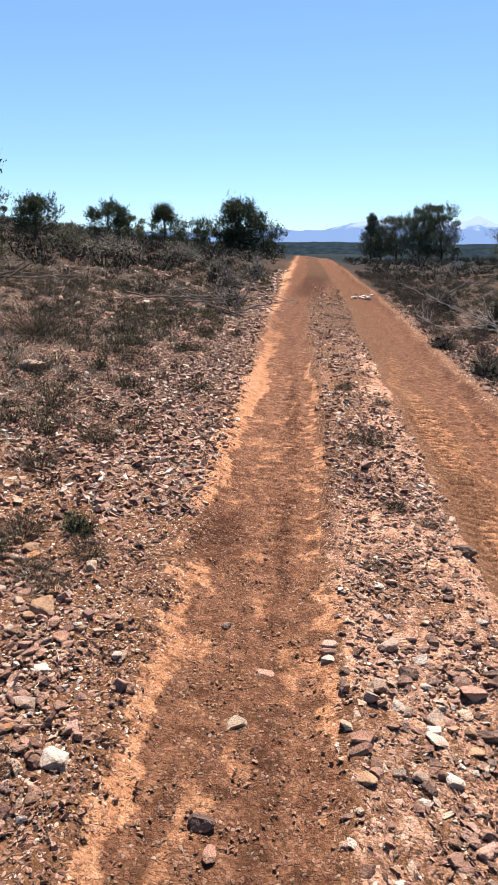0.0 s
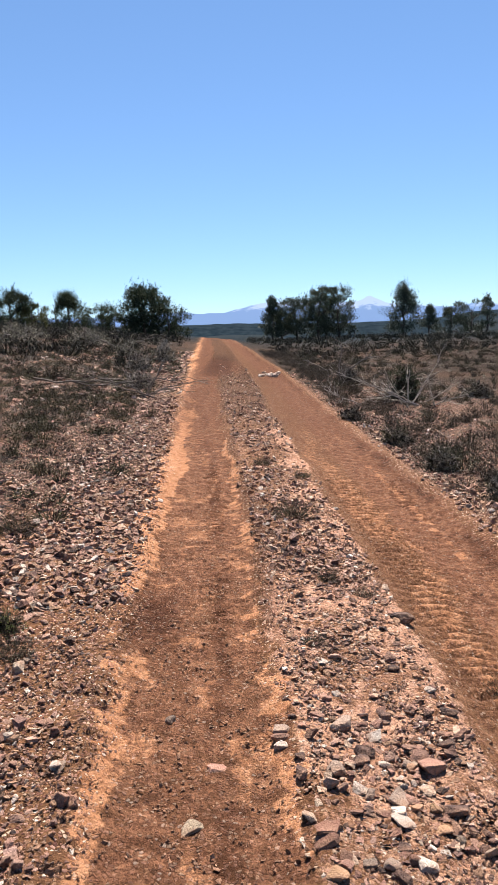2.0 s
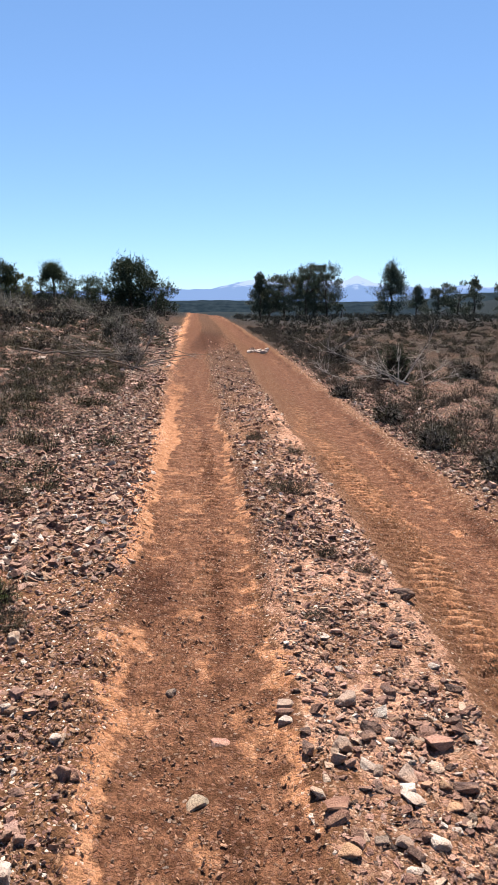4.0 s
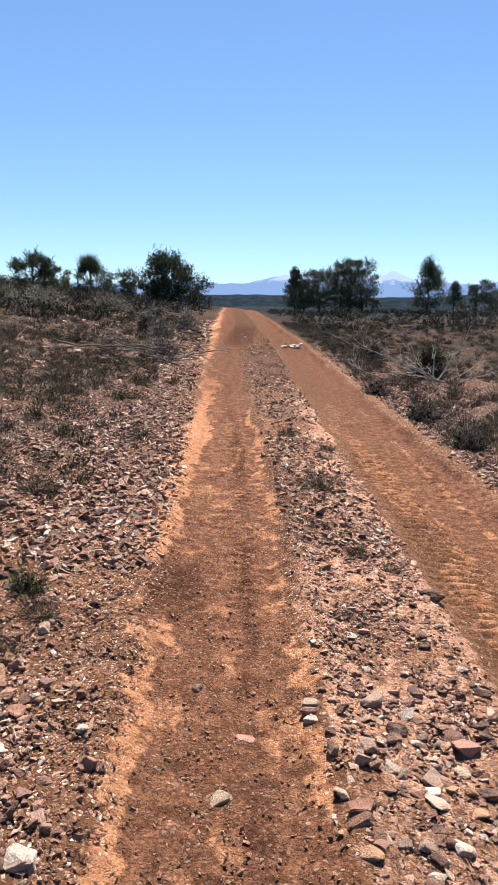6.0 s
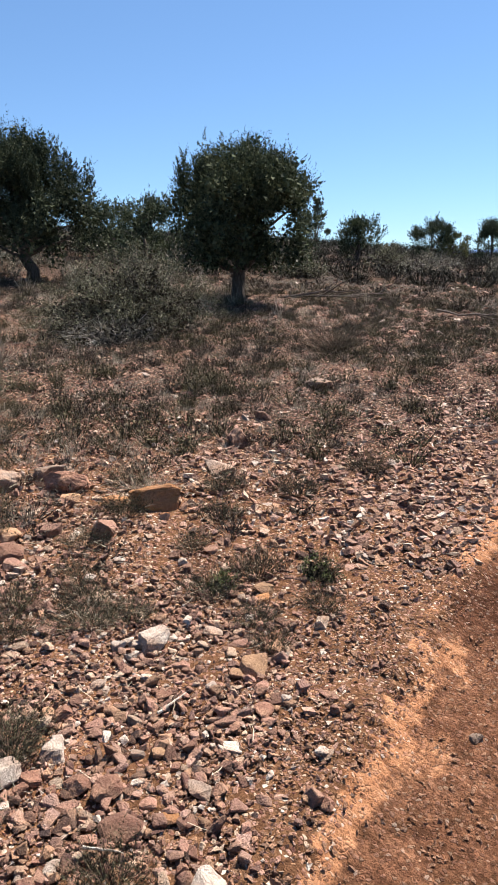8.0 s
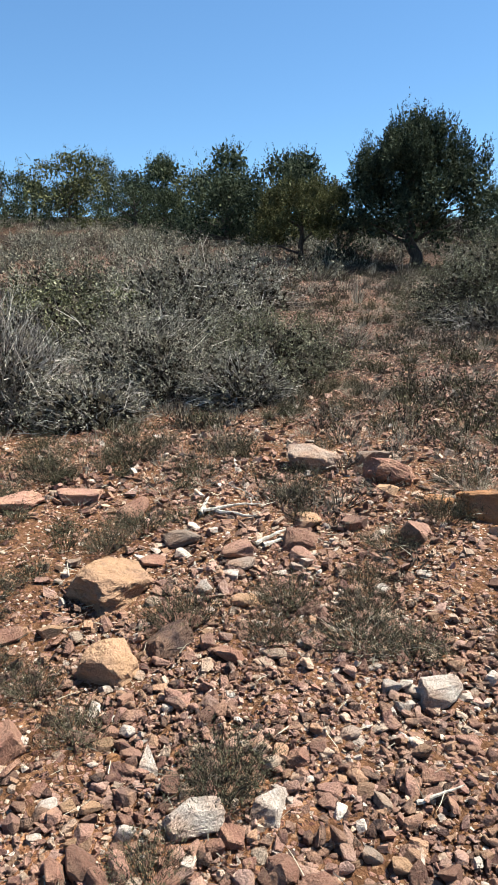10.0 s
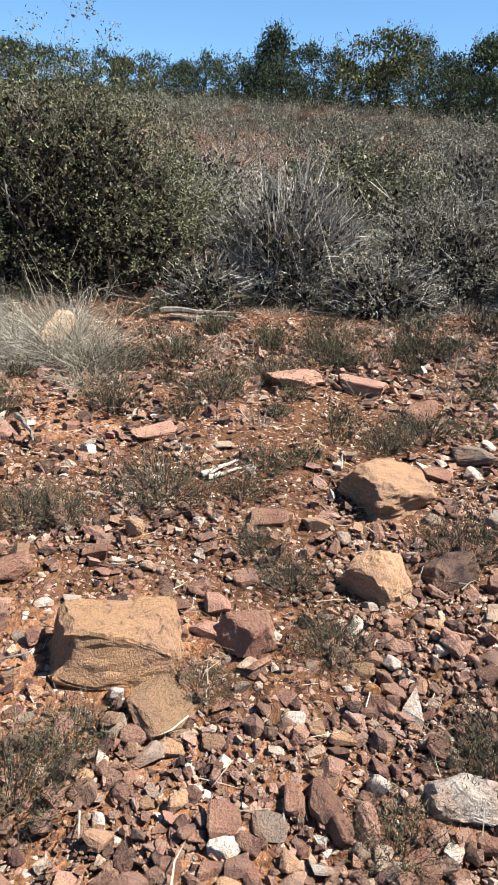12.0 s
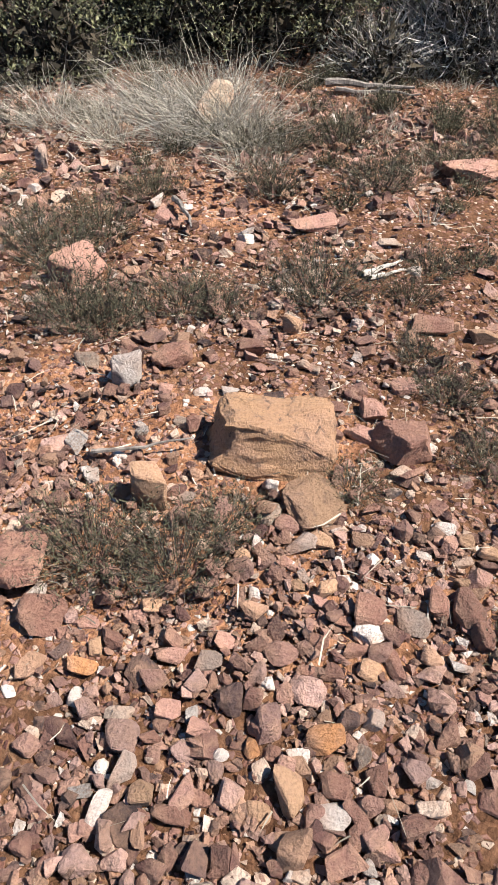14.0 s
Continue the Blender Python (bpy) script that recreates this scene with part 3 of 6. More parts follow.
rock(-1.885, 0.868, 0.32, 0.16, 0.20, "weathered", "large ochre sandstone block with a dark pitted side", 4, -9, 0.95, 6, 0.36)
rock(-1.735, 0.98, 0.135, 0.14, 0.045, "ochre", "thin tilted plate of ochre sandstone", 35, 14, 0.3, 5, 0.1)
rock(-1.705, 0.632, 0.080, 0.075, 0.13, "ochre", "upright ochre sandstone chunk with a dark foot", 10, 4, 0.9, 8)
rock(-2.55, 1.68, 0.30, 0.23, 0.16, "ochre", "broad tan sandstone boulder with a flat top", 12, 8, 0.48, 32)
rock(-2.12, 1.545, 0.175, 0.15, 0.15, "ochre", "rounded tan sandstone boulder among gravel", 30, 8, 0.2, 14)
rock(-1.93, 1.17, 0.15, 0.14, 0.12, "brown", "red-brown rounded stone in the gravel", 0, 0, 0.3, 1)
rock(-2.17, 1.74, 0.17, 0.11, 0.09, "dark", "dark red-brown angular stone", 15, 0, 0.6, 2)
rock(-2.56, 0.23, 0.18, 0.12, 0.11, "pink", "pink quartzite stone half hidden in heath", 60, 10, 0.6, 9)
rock(-2.075, 0.49, 0.080, 0.07, 0.13, "white", "pale grey upright stone in gravel", -12, 8, 0.8, 9)
rock(-2.18, 0.585, 0.11, 0.08, 0.08, "brown", "rust-brown rounded stone beside a pale one", 20, 0, 0.3, 12)
rock(-1.49, 0.42, 0.15, 0.14, 0.10, "brown", "flat rust-brown stone in gravel", 40, 6, 0.3, 15)
rock(-1.40, 0.50, 0.09, 0.09, 0.07, "brown", "rust-brown stone among gravel", 10, 6, 0.3, 16)
rock(-3.46, 1.50, 0.27, 0.15, 0.09, "pink", "long low pinkish rock", 4, 0, 0.5, 17)
rock(-3.43, 1.79, 0.22, 0.13, 0.07, "pink", "low pinkish rock on red earth", -14, 6, 0.5, 18)
rock(-2.97, 0.92, 0.18, 0.08, 0.04, "pink", "flat pink slab lying on the earth", 24, 8, 0.6, 19)
rock(-2.71, 4.70, 0.22, 0.18, 0.19, "dark", "dark jagged rock standing in dry heath", 20, 0, 0.3, 20)
rock(-2.50, 4.16, 0.22, 0.17, 0.09, "grey", "flat buff rock in dry heath", 50, 0, 0.5, 21)
rock(-2.45, 3.41, 0.30, 0.18, 0.17, "orange", "large orange sandstone rock with a sloping top", -46, -6, 0.5, 24, 0.2)
rock(-2.62, 3.28, 0.14, 0.10, 0.07, "orange", "orange sandstone piece beside the large one", -20, 10, 0.5, 23)
rock(-3.34, 3.04, 0.30, 0.18, 0.16, "grey", "pale buff rock in the heath", -38, 10, 0.5, 24)
rock(-3.00, 3.28, 0.27, 0.18, 0.17, "brown", "dark red angular rock in heath", -50, 0, 0.6, 25)
rock(-3.24, 3.36, 0.18, 0.14, 0.12, "grey", "grey rock behind a red one", -20, 0, 0.4, 26)
rock(-2.40, 2.95, 0.15, 0.14, 0.14, "pink", "rounded pinkish-grey stone among gravel", 30, 0, 0.2, 27)
rock(-2.55, 2.47, 0.15, 0.10, 0.10, "brown", "brown stone with an ochre face", -30, 0, 0.5, 28)
rock(-2.80, 2.05, 0.16, 0.11, 0.08, "grey", "grey-brown stone beside a root", -30, 0, 0.5, 46)
rock(-2.60, 2.20, 0.13, 0.09, 0.08, "pink", "dusty pink stone among gravel", -10, 0, 0.5, 47)
rock(-2.72, 2.62, 0.14, 0.10, 0.07, "ochre", "small ochre stone among gravel", -10, 0, 0.5, 48)
rock(-1.57, 2.34, 0.125, 0.09, 0.08, "white", "bright white quartz stone", -30, 0, 0.5, 29)
rock(-1.67, 2.24, 0.06, 0.05, 0.05, "white", "small white quartz stone in gravel", -30, 0, 0.5, 30)
rock(-1.505, 1.535, 0.16, 0.09, 0.075, "white", "white quartz stone with a rough face", -22, 0, 0.6, 31)
rock(-1.46, 1.715, 0.105, 0.085, 0.055, "white", "pale pinkish quartz stone", 40, 0, 0.5, 32)
rock(-1.56, 1.855, 0.07, 0.06, 0.045, "brown", "small orange-brown stone in gravel", 0, 0, 0.3, 33)
rock(-1.21, 1.69, 0.105, 0.085, 0.07, "brown", "pinkish-brown rounded stone among gravel", 20, 0, 0.4, 34)
rock(-1.30, 1.655, 0.08, 0.075, 0.06, "brown", "brown stone beside a pinkish one", 60, 0, 0.4, 35)
rock(-1.03, 2.25, 0.08, 0.07, 0.04, "brown", "flat red stone on earth", 60, 0, 0.4, 36)
rock(-1.45, 2.95, 0.08, 0.07, 0.05, "ochre", "small ochre stone among gravel", 0, 0, 0.5, 37)
rock(-3.12, 6.82, 0.36, 0.20, 0.13, "grey", "flat grey rock ledge in dry grass", 70, 0, 0.6, 38)
rock(-2.95, 5.45, 0.14, 0.12, 0.10, "dark", "dark stone in dry heath", 70, 0, 0.6, 39)
rock(-3.78, 0.44, 0.20, 0.10, 0.23, "cream", "pale cream rock inside a straw clump", 50, 18, 0.4, 40, 0.12)
rock(-3.27, -0.13, 0.05, 0.06, 0.14, "grey", "upright yellow-grey stone in earth", 10, 12, 0.6, 41)
rock(-0.80, 1.60, 0.075, 0.095, 0.05, "white", "white flat stone at the edge of the rut", 0, 0, 0.5, 42)
rock(-0.295, 2.0, 0.055, 0.085, 0.040, "cream", "cream stone bedded in the rut", 20, 6, 0.5, 43, 0.45)
rock(-0.215, 2.32, 0.065, 0.085, 0.045, "pink", "dusty stone bedded in the rut", 0, 6, 0.4, 44, 0.58)
rock(-0.42, 2.61, 0.045, 0.045, 0.035, "grey", "small dark pebble in the rut", 0, 0, 0.3, 45)
rock(-0.69, 2.01, 0.05, 0.055, 0.04, "brown", "small brown stone in the dust", 0, 0, 0.3, 49)
rock(0.42, 2.02, 0.09, 0.08, 0.022, "white", "thin white stone plate between the ruts", 30, 12, 0.6, 50)
rock(0.43, 2.13, 0.09, 0.07, 0.03, "grey", "thin tilted grey plate between the ruts", -30, 24, 0.6, 51)
rock(0.59, 2.31, 0.08, 0.11, 0.05, "pink", "pinkish flat stone between the ruts", 10, 6, 0.5, 52)
rock(0.15, 1.93, 0.075, 0.09, 0.055, "brown", "brown stone between the ruts", 0, 0, 0.6, 53)
rock(0.79, 3.64, 0.11, 0.15, 0.09, "dark", "dark stone beside the rut", 0, 0, 0.4, 54, 0.4)
rock(0.28, 2.56, 0.07, 0.09, 0.05, "grey", "grey stone between the ruts", 0, 0, 0.5, 55)
rock(0.04, 2.52, 0.05, 0.08, 0.04, "grey", "pale stone at the edge of the rut", 0, 0, 0.5, 56)
rock(0.03, 2.43, 0.05, 0.06, 0.04, "white", "small pale stone at the edge of the rut", 0, 0, 0.5, 57)
rock(0.22, 2.28, 0.07, 0.08, 0.05, "grey", "grey slaty stone on edge", 40, 25, 0.7, 58)
rock(0.35, 2.38, 0.05, 0.08, 0.05, "dark", "dark stone between the ruts", 0, 0, 0.5, 59)
rock(0.48, 2.64, 0.05, 0.05, 0.04, "dark", "dark pebble between the ruts", 0, 0, 0.5, 60)
rock(-0.33, 1.52, 0.06, 0.085, 0.045, "dark", "dark jagged stone in the rut", 0, 0, 0.3, 61)
rock(-0.29, 1.42, 0.07, 0.04, 0.03, "pink", "small pink stone in the rut", 0, 0, 0.3, 62)


STONE_LABELS = {"pink": "dusty pink quartzite stone among gravel", "dark": "dark red-brown stone on red earth", "orange": "orange sandstone piece among gravel",
                "ochre": "tan sandstone piece among gravel", "white": "cream-white quartz stone among gravel", "grey": "pale greyish stone with pinkish stains",
                "brown": "rust-brown broken stone among gravel"}


def stone(x, y, wide, deep, high, tone, spin):
    """A middling stone of its own, broken along its bedding, with worn edges."""
    rng = np.random.default_rng(int(abs(x * 7919) + abs(y * 104729)))
    v, f = chip_form(rng, int(rng.integers(3, 8)), rng.uniform(0.12, 0.40), 0.2)
    v = v * np.array([deep, wide, high]) / 2
    ob = part("stone", Shape().add(v @ turn(radians(spin), rng.normal(0, 0.10), rng.normal(0.10, 0.10)).T, tris=f), STONE[tone])
    ob.location = (x, y, float(ground(x, y)) + high * 0.30)
    PLACED.append((x, y, 0.40 * max(wide, deep)))
    return tagged(ob, STONE_LABELS[tone], "stone")


stone(-1.374, 0.941, 0.067, 0.054, 0.035, "pink", -1)
stone(-1.277, 0.862, 0.046, 0.054, 0.042, "dark", 1)
stone(-1.231, 1.023, 0.067, 0.053, 0.029, "orange", -5)
stone(-1.141, 0.973, 0.050, 0.076, 0.045, "ochre", 15)
stone(-1.226, 0.819, 0.040, 0.032, 0.037, "pink", 4)
stone(-1.118, 1.041, 0.059, 0.044, 0.025, "white", 7)
stone(-1.096, 0.799, 0.065, 0.030, 0.027, "brown", -4)
stone(-1.094, 0.690, 0.027, 0.059, 0.024, "white", -6)
stone(-1.149, 0.714, 0.036, 0.063, 0.033, "grey", -6)
stone(-1.472, 1.098, 0.060, 0.072, 0.054, "brown", -8)
stone(-1.518, 1.015, 0.044, 0.035, 0.037, "ochre", 4)
stone(-1.446, 0.698, 0.053, 0.034, 0.022, "ochre", 9)
stone(-1.373, 0.637, 0.043, 0.049, 0.038, "brown", 1)
stone(-1.352, 0.612, 0.026, 0.036, 0.024, "ochre", 16)
stone(-1.314, 0.596, 0.058, 0.032, 0.025, "orange", -7)
stone(-1.390, 0.843, 0.045, 0.036, 0.021, "pink", -1)
stone(-1.343, 0.814, 0.054, 0.043, 0.027, "grey", 8)
stone(-1.352, 0.749, 0.064, 0.034, 0.027, "pink", 9)
stone(-1.353, 1.031, 0.044, 0.033, 0.019, "brown", 3)
stone(-1.350, 0.987, 0.038, 0.023, 0.016, "brown", 0)
stone(-1.398, 1.072, 0.058, 0.026, 0.024, "brown", 16)
stone(-1.248, 0.765, 0.046, 0.037, 0.035, "pink", -3)
stone(-1.205, 0.744, 0.037, 0.029, 0.023, "brown", -5)
stone(-1.158, 1.043, 0.050, 0.040, 0.032, "brown", 0)
stone(-1.176, 1.104, 0.036, 0.049, 0.032, "brown", -2)
stone(-1.359, 1.098, 0.048, 0.038, 0.023, "ochre", -8)
stone(-1.376, 1.137, 0.029, 0.062, 0.026, "brown", 12)
stone(-1.206, 0.909, 0.027, 0.039, 0.024, "orange", 0)
stone(-1.200, 0.939, 0.033, 0.026, 0.021, "brown", 0)
stone(-1.268, 1.060, 0.037, 0.043, 0.033, "dark", -2)
stone(-1.271, 1.102, 0.037, 0.040, 0.033, "grey", -3)
stone(-1.123, 0.840, 0.038, 0.027, 0.016, "brown", 1)
stone(-1.111, 0.930, 0.041, 0.033, 0.017, "ochre", 1)
stone(-1.112, 1.012, 0.032, 0.042, 0.029, "pink", 12)
stone(-1.137, 1.094, 0.041, 0.033, 0.034, "pink", 15)
stone(-1.202, 0.982, 0.039, 0.028, 0.016, "white", 3)
stone(-1.187, 0.861, 0.030, 0.024, 0.026, "white", -6)
stone(-1.402, 0.585, 0.040, 0.029, 0.017, "pink", 11)
stone(-1.420, 0.666, 0.043, 0.028, 0.018, "pink", 2)
stone(-1.528, 0.962, 0.031, 0.024, 0.013, "ochre", 13)
stone(-1.493, 0.880, 0.023, 0.048, 0.021, "white", 4)
stone(-1.121, 0.750, 0.039, 0.038, 0.035, "ochre", 8)
stone(-1.260, 0.601, 0.026, 0.035, 0.023, "white", -1)
stone(-2.047, 1.107, 0.073, 0.058, 0.048, "pink", -3)
stone(-1.964, 1.077, 0.073, 0.050, 0.031, "pink", -1)
stone(-1.788, 1.152, 0.036, 0.028, 0.030, "grey", 7)
stone(-1.680, 0.925, 0.064, 0.056, 0.027, "pink", 0)
stone(-1.626, 0.962, 0.060, 0.048, 0.033, "grey", -6)
stone(-1.644, 1.001, 0.053, 0.039, 0.022, "ochre", 9)
stone(-1.578, 0.846, 0.035, 0.028, 0.033, "ochre", 1)
stone(-1.616, 0.873, 0.025, 0.038, 0.022, "white", -8)
stone(-1.776, 0.883, 0.041, 0.033, 0.033, "white", 1)
stone(-2.055, 1.009, 0.066, 0.053, 0.027, "brown", 10)
stone(-2.065, 0.685, 0.047, 0.038, 0.020, "white", 14)
stone(-2.192, 0.816, 0.042, 0.039, 0.018, "pink", 1)
stone(-2.239, 0.844, 0.032, 0.026, 0.018, "white", 16)
stone(-2.167, 1.188, 0.070, 0.058, 0.029, "pink", 8)
stone(-2.074, 0.751, 0.047, 0.037, 0.019, "white", -2)
stone(-1.717, 0.709, 0.040, 0.032, 0.021, "grey", 5)
stone(-1.866, 1.053, 0.037, 0.025, 0.015, "pink", 5)
stone(-2.439, 1.278, 0.119, 0.079, 0.050, "brown", 1)
stone(-2.408, 1.418, 0.085, 0.068, 0.050, "ochre", -9)
stone(-2.695, 1.885, 0.100, 0.084, 0.042, "brown", -5)
stone(-1.832, 1.425, 0.057, 0.048, 0.024, "ochre", -4)
stone(-1.774, 1.430, 0.046, 0.037, 0.034, "orange", -13)
stone(-1.705, 1.253, 0.048, 0.038, 0.030, "white", -11)
stone(-1.675, 1.295, 0.045, 0.036, 0.031, "ochre", -9)
stone(-1.655, 1.344, 0.056, 0.037, 0.024, "ochre", -10)
stone(-1.844, 1.493, 0.049, 0.040, 0.039, "white", -17)
stone(-1.772, 1.483, 0.060, 0.054, 0.025, "pink", -16)
stone(-1.570, 1.283, 0.048, 0.038, 0.033, "ochre", -17)
stone(-1.468, 1.175, 0.068, 0.057, 0.028, "grey", -4)
stone(-1.514, 1.226, 0.046, 0.067, 0.042, "brown", 2)
stone(-1.502, 1.281, 0.064, 0.080, 0.057, "brown", -10)
stone(-1.467, 1.351, 0.046, 0.089, 0.042, "pink", -2)
stone(-1.456, 1.298, 0.051, 0.062, 0.046, "brown", -1)
stone(-1.540, 1.390, 0.048, 0.038, 0.047, "white", 2)
stone(-2.377, 0.888, 0.059, 0.048, 0.058, "ochre", -3)
stone(-2.268, 0.789, 0.071, 0.057, 0.043, "brown", 4)
stone(-1.457, 1.051, 0.033, 0.027, 0.020, "brown", -8)
stone(-1.407, 1.004, 0.044, 0.035, 0.026, "brown", -14)
stone(-1.382, 1.413, 0.079, 0.069, 0.033, "brown", 3)
stone(-1.416, 1.555, 0.043, 0.034, 0.033, "brown", -12)
stone(-2.688, 2.001, 0.065, 0.052, 0.044, "white", -16)
stone(-2.723, 1.240, 0.049, 0.039, 0.028, "white", -5)
stone(-2.229, 1.830, 0.101, 0.081, 0.071, "brown", -12)
stone(-2.293, 1.778, 0.119, 0.079, 0.050, "brown", 2)
stone(-1.740, 1.103, 0.040, 0.032, 0.018, "brown", 2)
stone(-3.170, 1.971, 0.163, 0.131, 0.067, "brown", -4)
stone(-3.591, 2.327, 0.109, 0.087, 0.061, "brown", -10)
stone(-2.907, 2.148, 0.062, 0.050, 0.029, "white", -13)
stone(-1.099, 1.616, 0.123, 0.103, 0.052, "brown", -50)
stone(-1.267, 1.582, 0.058, 0.047, 0.024, "pink", -48)
stone(-1.406, 1.840, 0.045, 0.036, 0.033, "pink", -38)
stone(-1.430, 1.602, 0.068, 0.054, 0.029, "brown", -43)
stone(-1.234, 1.845, 0.046, 0.037, 0.043, "grey", -51)
stone(-1.125, 1.962, 0.057, 0.046, 0.050, "brown", -41)
stone(-1.187, 1.888, 0.057, 0.046, 0.036, "ochre", -44)
stone(-1.094, 1.722, 0.050, 0.040, 0.022, "pink", -55)
stone(-1.011, 1.717, 0.053, 0.045, 0.022, "orange", -51)
stone(-1.005, 1.842, 0.071, 0.057, 0.030, "grey", -58)
stone(-1.184, 2.420, 0.113, 0.090, 0.063, "ochre", -60)
stone(-1.103, 2.121, 0.078, 0.037, 0.033, "pink", -39)
stone(-1.106, 2.353, 0.063, 0.049, 0.027, "pink", -54)
stone(-1.407, 2.284, 0.066, 0.030, 0.028, "pink", -53)
stone(-1.351, 2.119, 0.059, 0.036, 0.025, "brown", -37)
stone(-1.628, 2.291, 0.069, 0.050, 0.029, "white", -43)
stone(-1.442, 2.538, 0.079, 0.073, 0.033, "grey", -42)
stone(-2.458, 2.425, 0.111, 0.089, 0.054, "pink", -54)
stone(-2.590, 2.770, 0.098, 0.078, 0.075, "pink", -58)
stone(-2.510, 2.180, 0.108, 0.094, 0.045, "grey", -51)
stone(-2.466, 2.110, 0.076, 0.049, 0.032, "white", -56)
stone(-2.393, 2.285, 0.051, 0.041, 0.021, "white", -52)
stone(-2.422, 1.977, 0.069, 0.055, 0.045, "white", -47)
stone(-2.280, 2.065, 0.110, 0.050, 0.046, "ochre", -61)
stone(-2.855, 3.163, 0.129, 0.090, 0.054, "ochre", -60)
stone(-1.419, 2.886, 0.067, 0.054, 0.026, "orange", -50)
stone(-1.863, 3.134, 0.081, 0.081, 0.034, "pink", -39)
stone(-1.754, 3.233, 0.071, 0.048, 0.030, "pink", -59)
stone(-1.025, 2.044, 0.058, 0.046, 0.022, "white", -52)
stone(-1.147, 1.539, 0.065, 0.032, 0.027, "pink", -38)
stone(-2.294, 2.128, 0.058, 0.047, 0.026, "grey", -40)
stone(-1.246, 2.251, 0.044, 0.035, 0.029, "white", -51)
stone(-1.209, 2.356, 0.053, 0.042, 0.040, "ochre", -61)
stone(-0.992, 2.212, 0.056, 0.046, 0.024, "pink", -51)
stone(-1.566, 2.024, 0.060, 0.048, 0.031, "grey", -52)
stone(-2.031, 1.882, 0.110, 0.049, 0.046, "brown", -51)
stone(-1.307, 2.528, 0.064, 0.051, 0.027, "pink", -57)
stone(-2.147, 2.778, 0.058, 0.040, 0.024, "white", -37)
stone(0.031, 2.481, 0.086, 0.049, 0.036, "pink", 96)
stone(0.093, 2.239, 0.040, 0.065, 0.036, "dark", 89)
stone(0.192, 2.173, 0.057, 0.045, 0.053, "grey", 95)
stone(0.330, 2.348, 0.074, 0.068, 0.031, "dark", 97)
stone(0.309, 2.617, 0.050, 0.040, 0.023, "grey", 78)
stone(0.471, 2.668, 0.046, 0.038, 0.019, "dark", 85)
stone(0.477, 2.596, 0.038, 0.030, 0.023, "dark", 95)
stone(0.765, 2.673, 0.079, 0.039, 0.033, "dark", 82)
stone(0.681, 2.441, 0.074, 0.049, 0.031, "dark", 90)
stone(0.414, 2.328, 0.047, 0.038, 0.020, "white", 85)
stone(0.409, 2.062, 0.052, 0.042, 0.028, "white", 80)
stone(0.613, 2.071, 0.093, 0.053, 0.039, "dark", 84)
stone(0.543, 2.080, 0.044, 0.035, 0.029, "ochre", 88)
stone(0.141, 1.889, 0.084, 0.065, 0.035, "brown", 95)
stone(0.444, 1.821, 0.065, 0.052, 0.036, "white", 81)
stone(0.264, 1.815, 0.044, 0.035, 0.028, "grey", 86)
stone(0.332, 1.817, 0.060, 0.048, 0.038, "grey", 94)
stone(0.157, 1.750, 0.069, 0.052, 0.029, "ochre", 76)
stone(0.408, 1.841, 0.045, 0.036, 0.034, "brown", 87)
stone(0.543, 1.983, 0.056, 0.049, 0.023, "ochre", 77)
stone(0.391, 1.902, 0.045, 0.036, 0.018, "dark", 90)
stone(0.335, 1.711, 0.054, 0.035, 0.023, "white", 81)
stone(0.096, 2.341, 0.041, 0.033, 0.017, "dark", 87)
stone(0.324, 2.143, 0.044, 0.035, 0.034, "grey", 87)
stone(0.505, 2.330, 0.047, 0.038, 0.020, "grey", 85)
stone(0.594, 2.682, 0.042, 0.033, 0.017, "dark", 94)
stone(0.120, 2.525, 0.043, 0.035, 0.024, "pink", 79)


def rubble_heap(x, y):
    top = thing("rubble_heap", pose(x, y, float(ground(x, y))), "heap of pinkish-white broken stone beside the track", "rubble")
    rng = np.random.default_rng(8)
    for k in range(24):
        v, f = rock_form(rng, 2, 11, 0.06, 0.3, 0.4)
        w = 0.05 + 0.17 * rng.random() ** 1.6
        ob = part("stone", Shape().add(v * w * np.array([0.6, 0.5, 0.35]), tris=f), STONE["white"], top)
        ob.location = (rng.normal(0, 0.22), rng.normal(0, 0.55), rng.uniform(0.0, 0.08))


rubble_heap(0.86, 22.6)


def stones_at(rng, n, xs, ys, accept):
    """Random places in a rectangle, thinned by accept(x, y) in 0..1."""
    out_x, out_y = np.zeros(0), np.zeros(0)
    while len(out_x) < n:
        x, y = rng.uniform(*xs, n * 2), rng.uniform(*ys, n * 2)
        keep = rng.random(n * 2) < accept(x, y)
        out_x, out_y = np.append(out_x, x[keep]), np.append(out_y, y[keep])
    return out_x[:n], out_y[:n]


def clear_of_rocks(x, y):
    ok = np.ones(len(x))
    for a, b, r in PLACED:
        ok[(x - a) ** 2 + (y - b) ** 2 < r * r] = 0
    return ok


def off_ruts(x, y):
    return np.clip(step(np.abs(x - left_track(y)), 0.32, 0.5) * step(np.abs(x - right_track(y)), 0.50, 0.66) + 0.015, 0, 1)


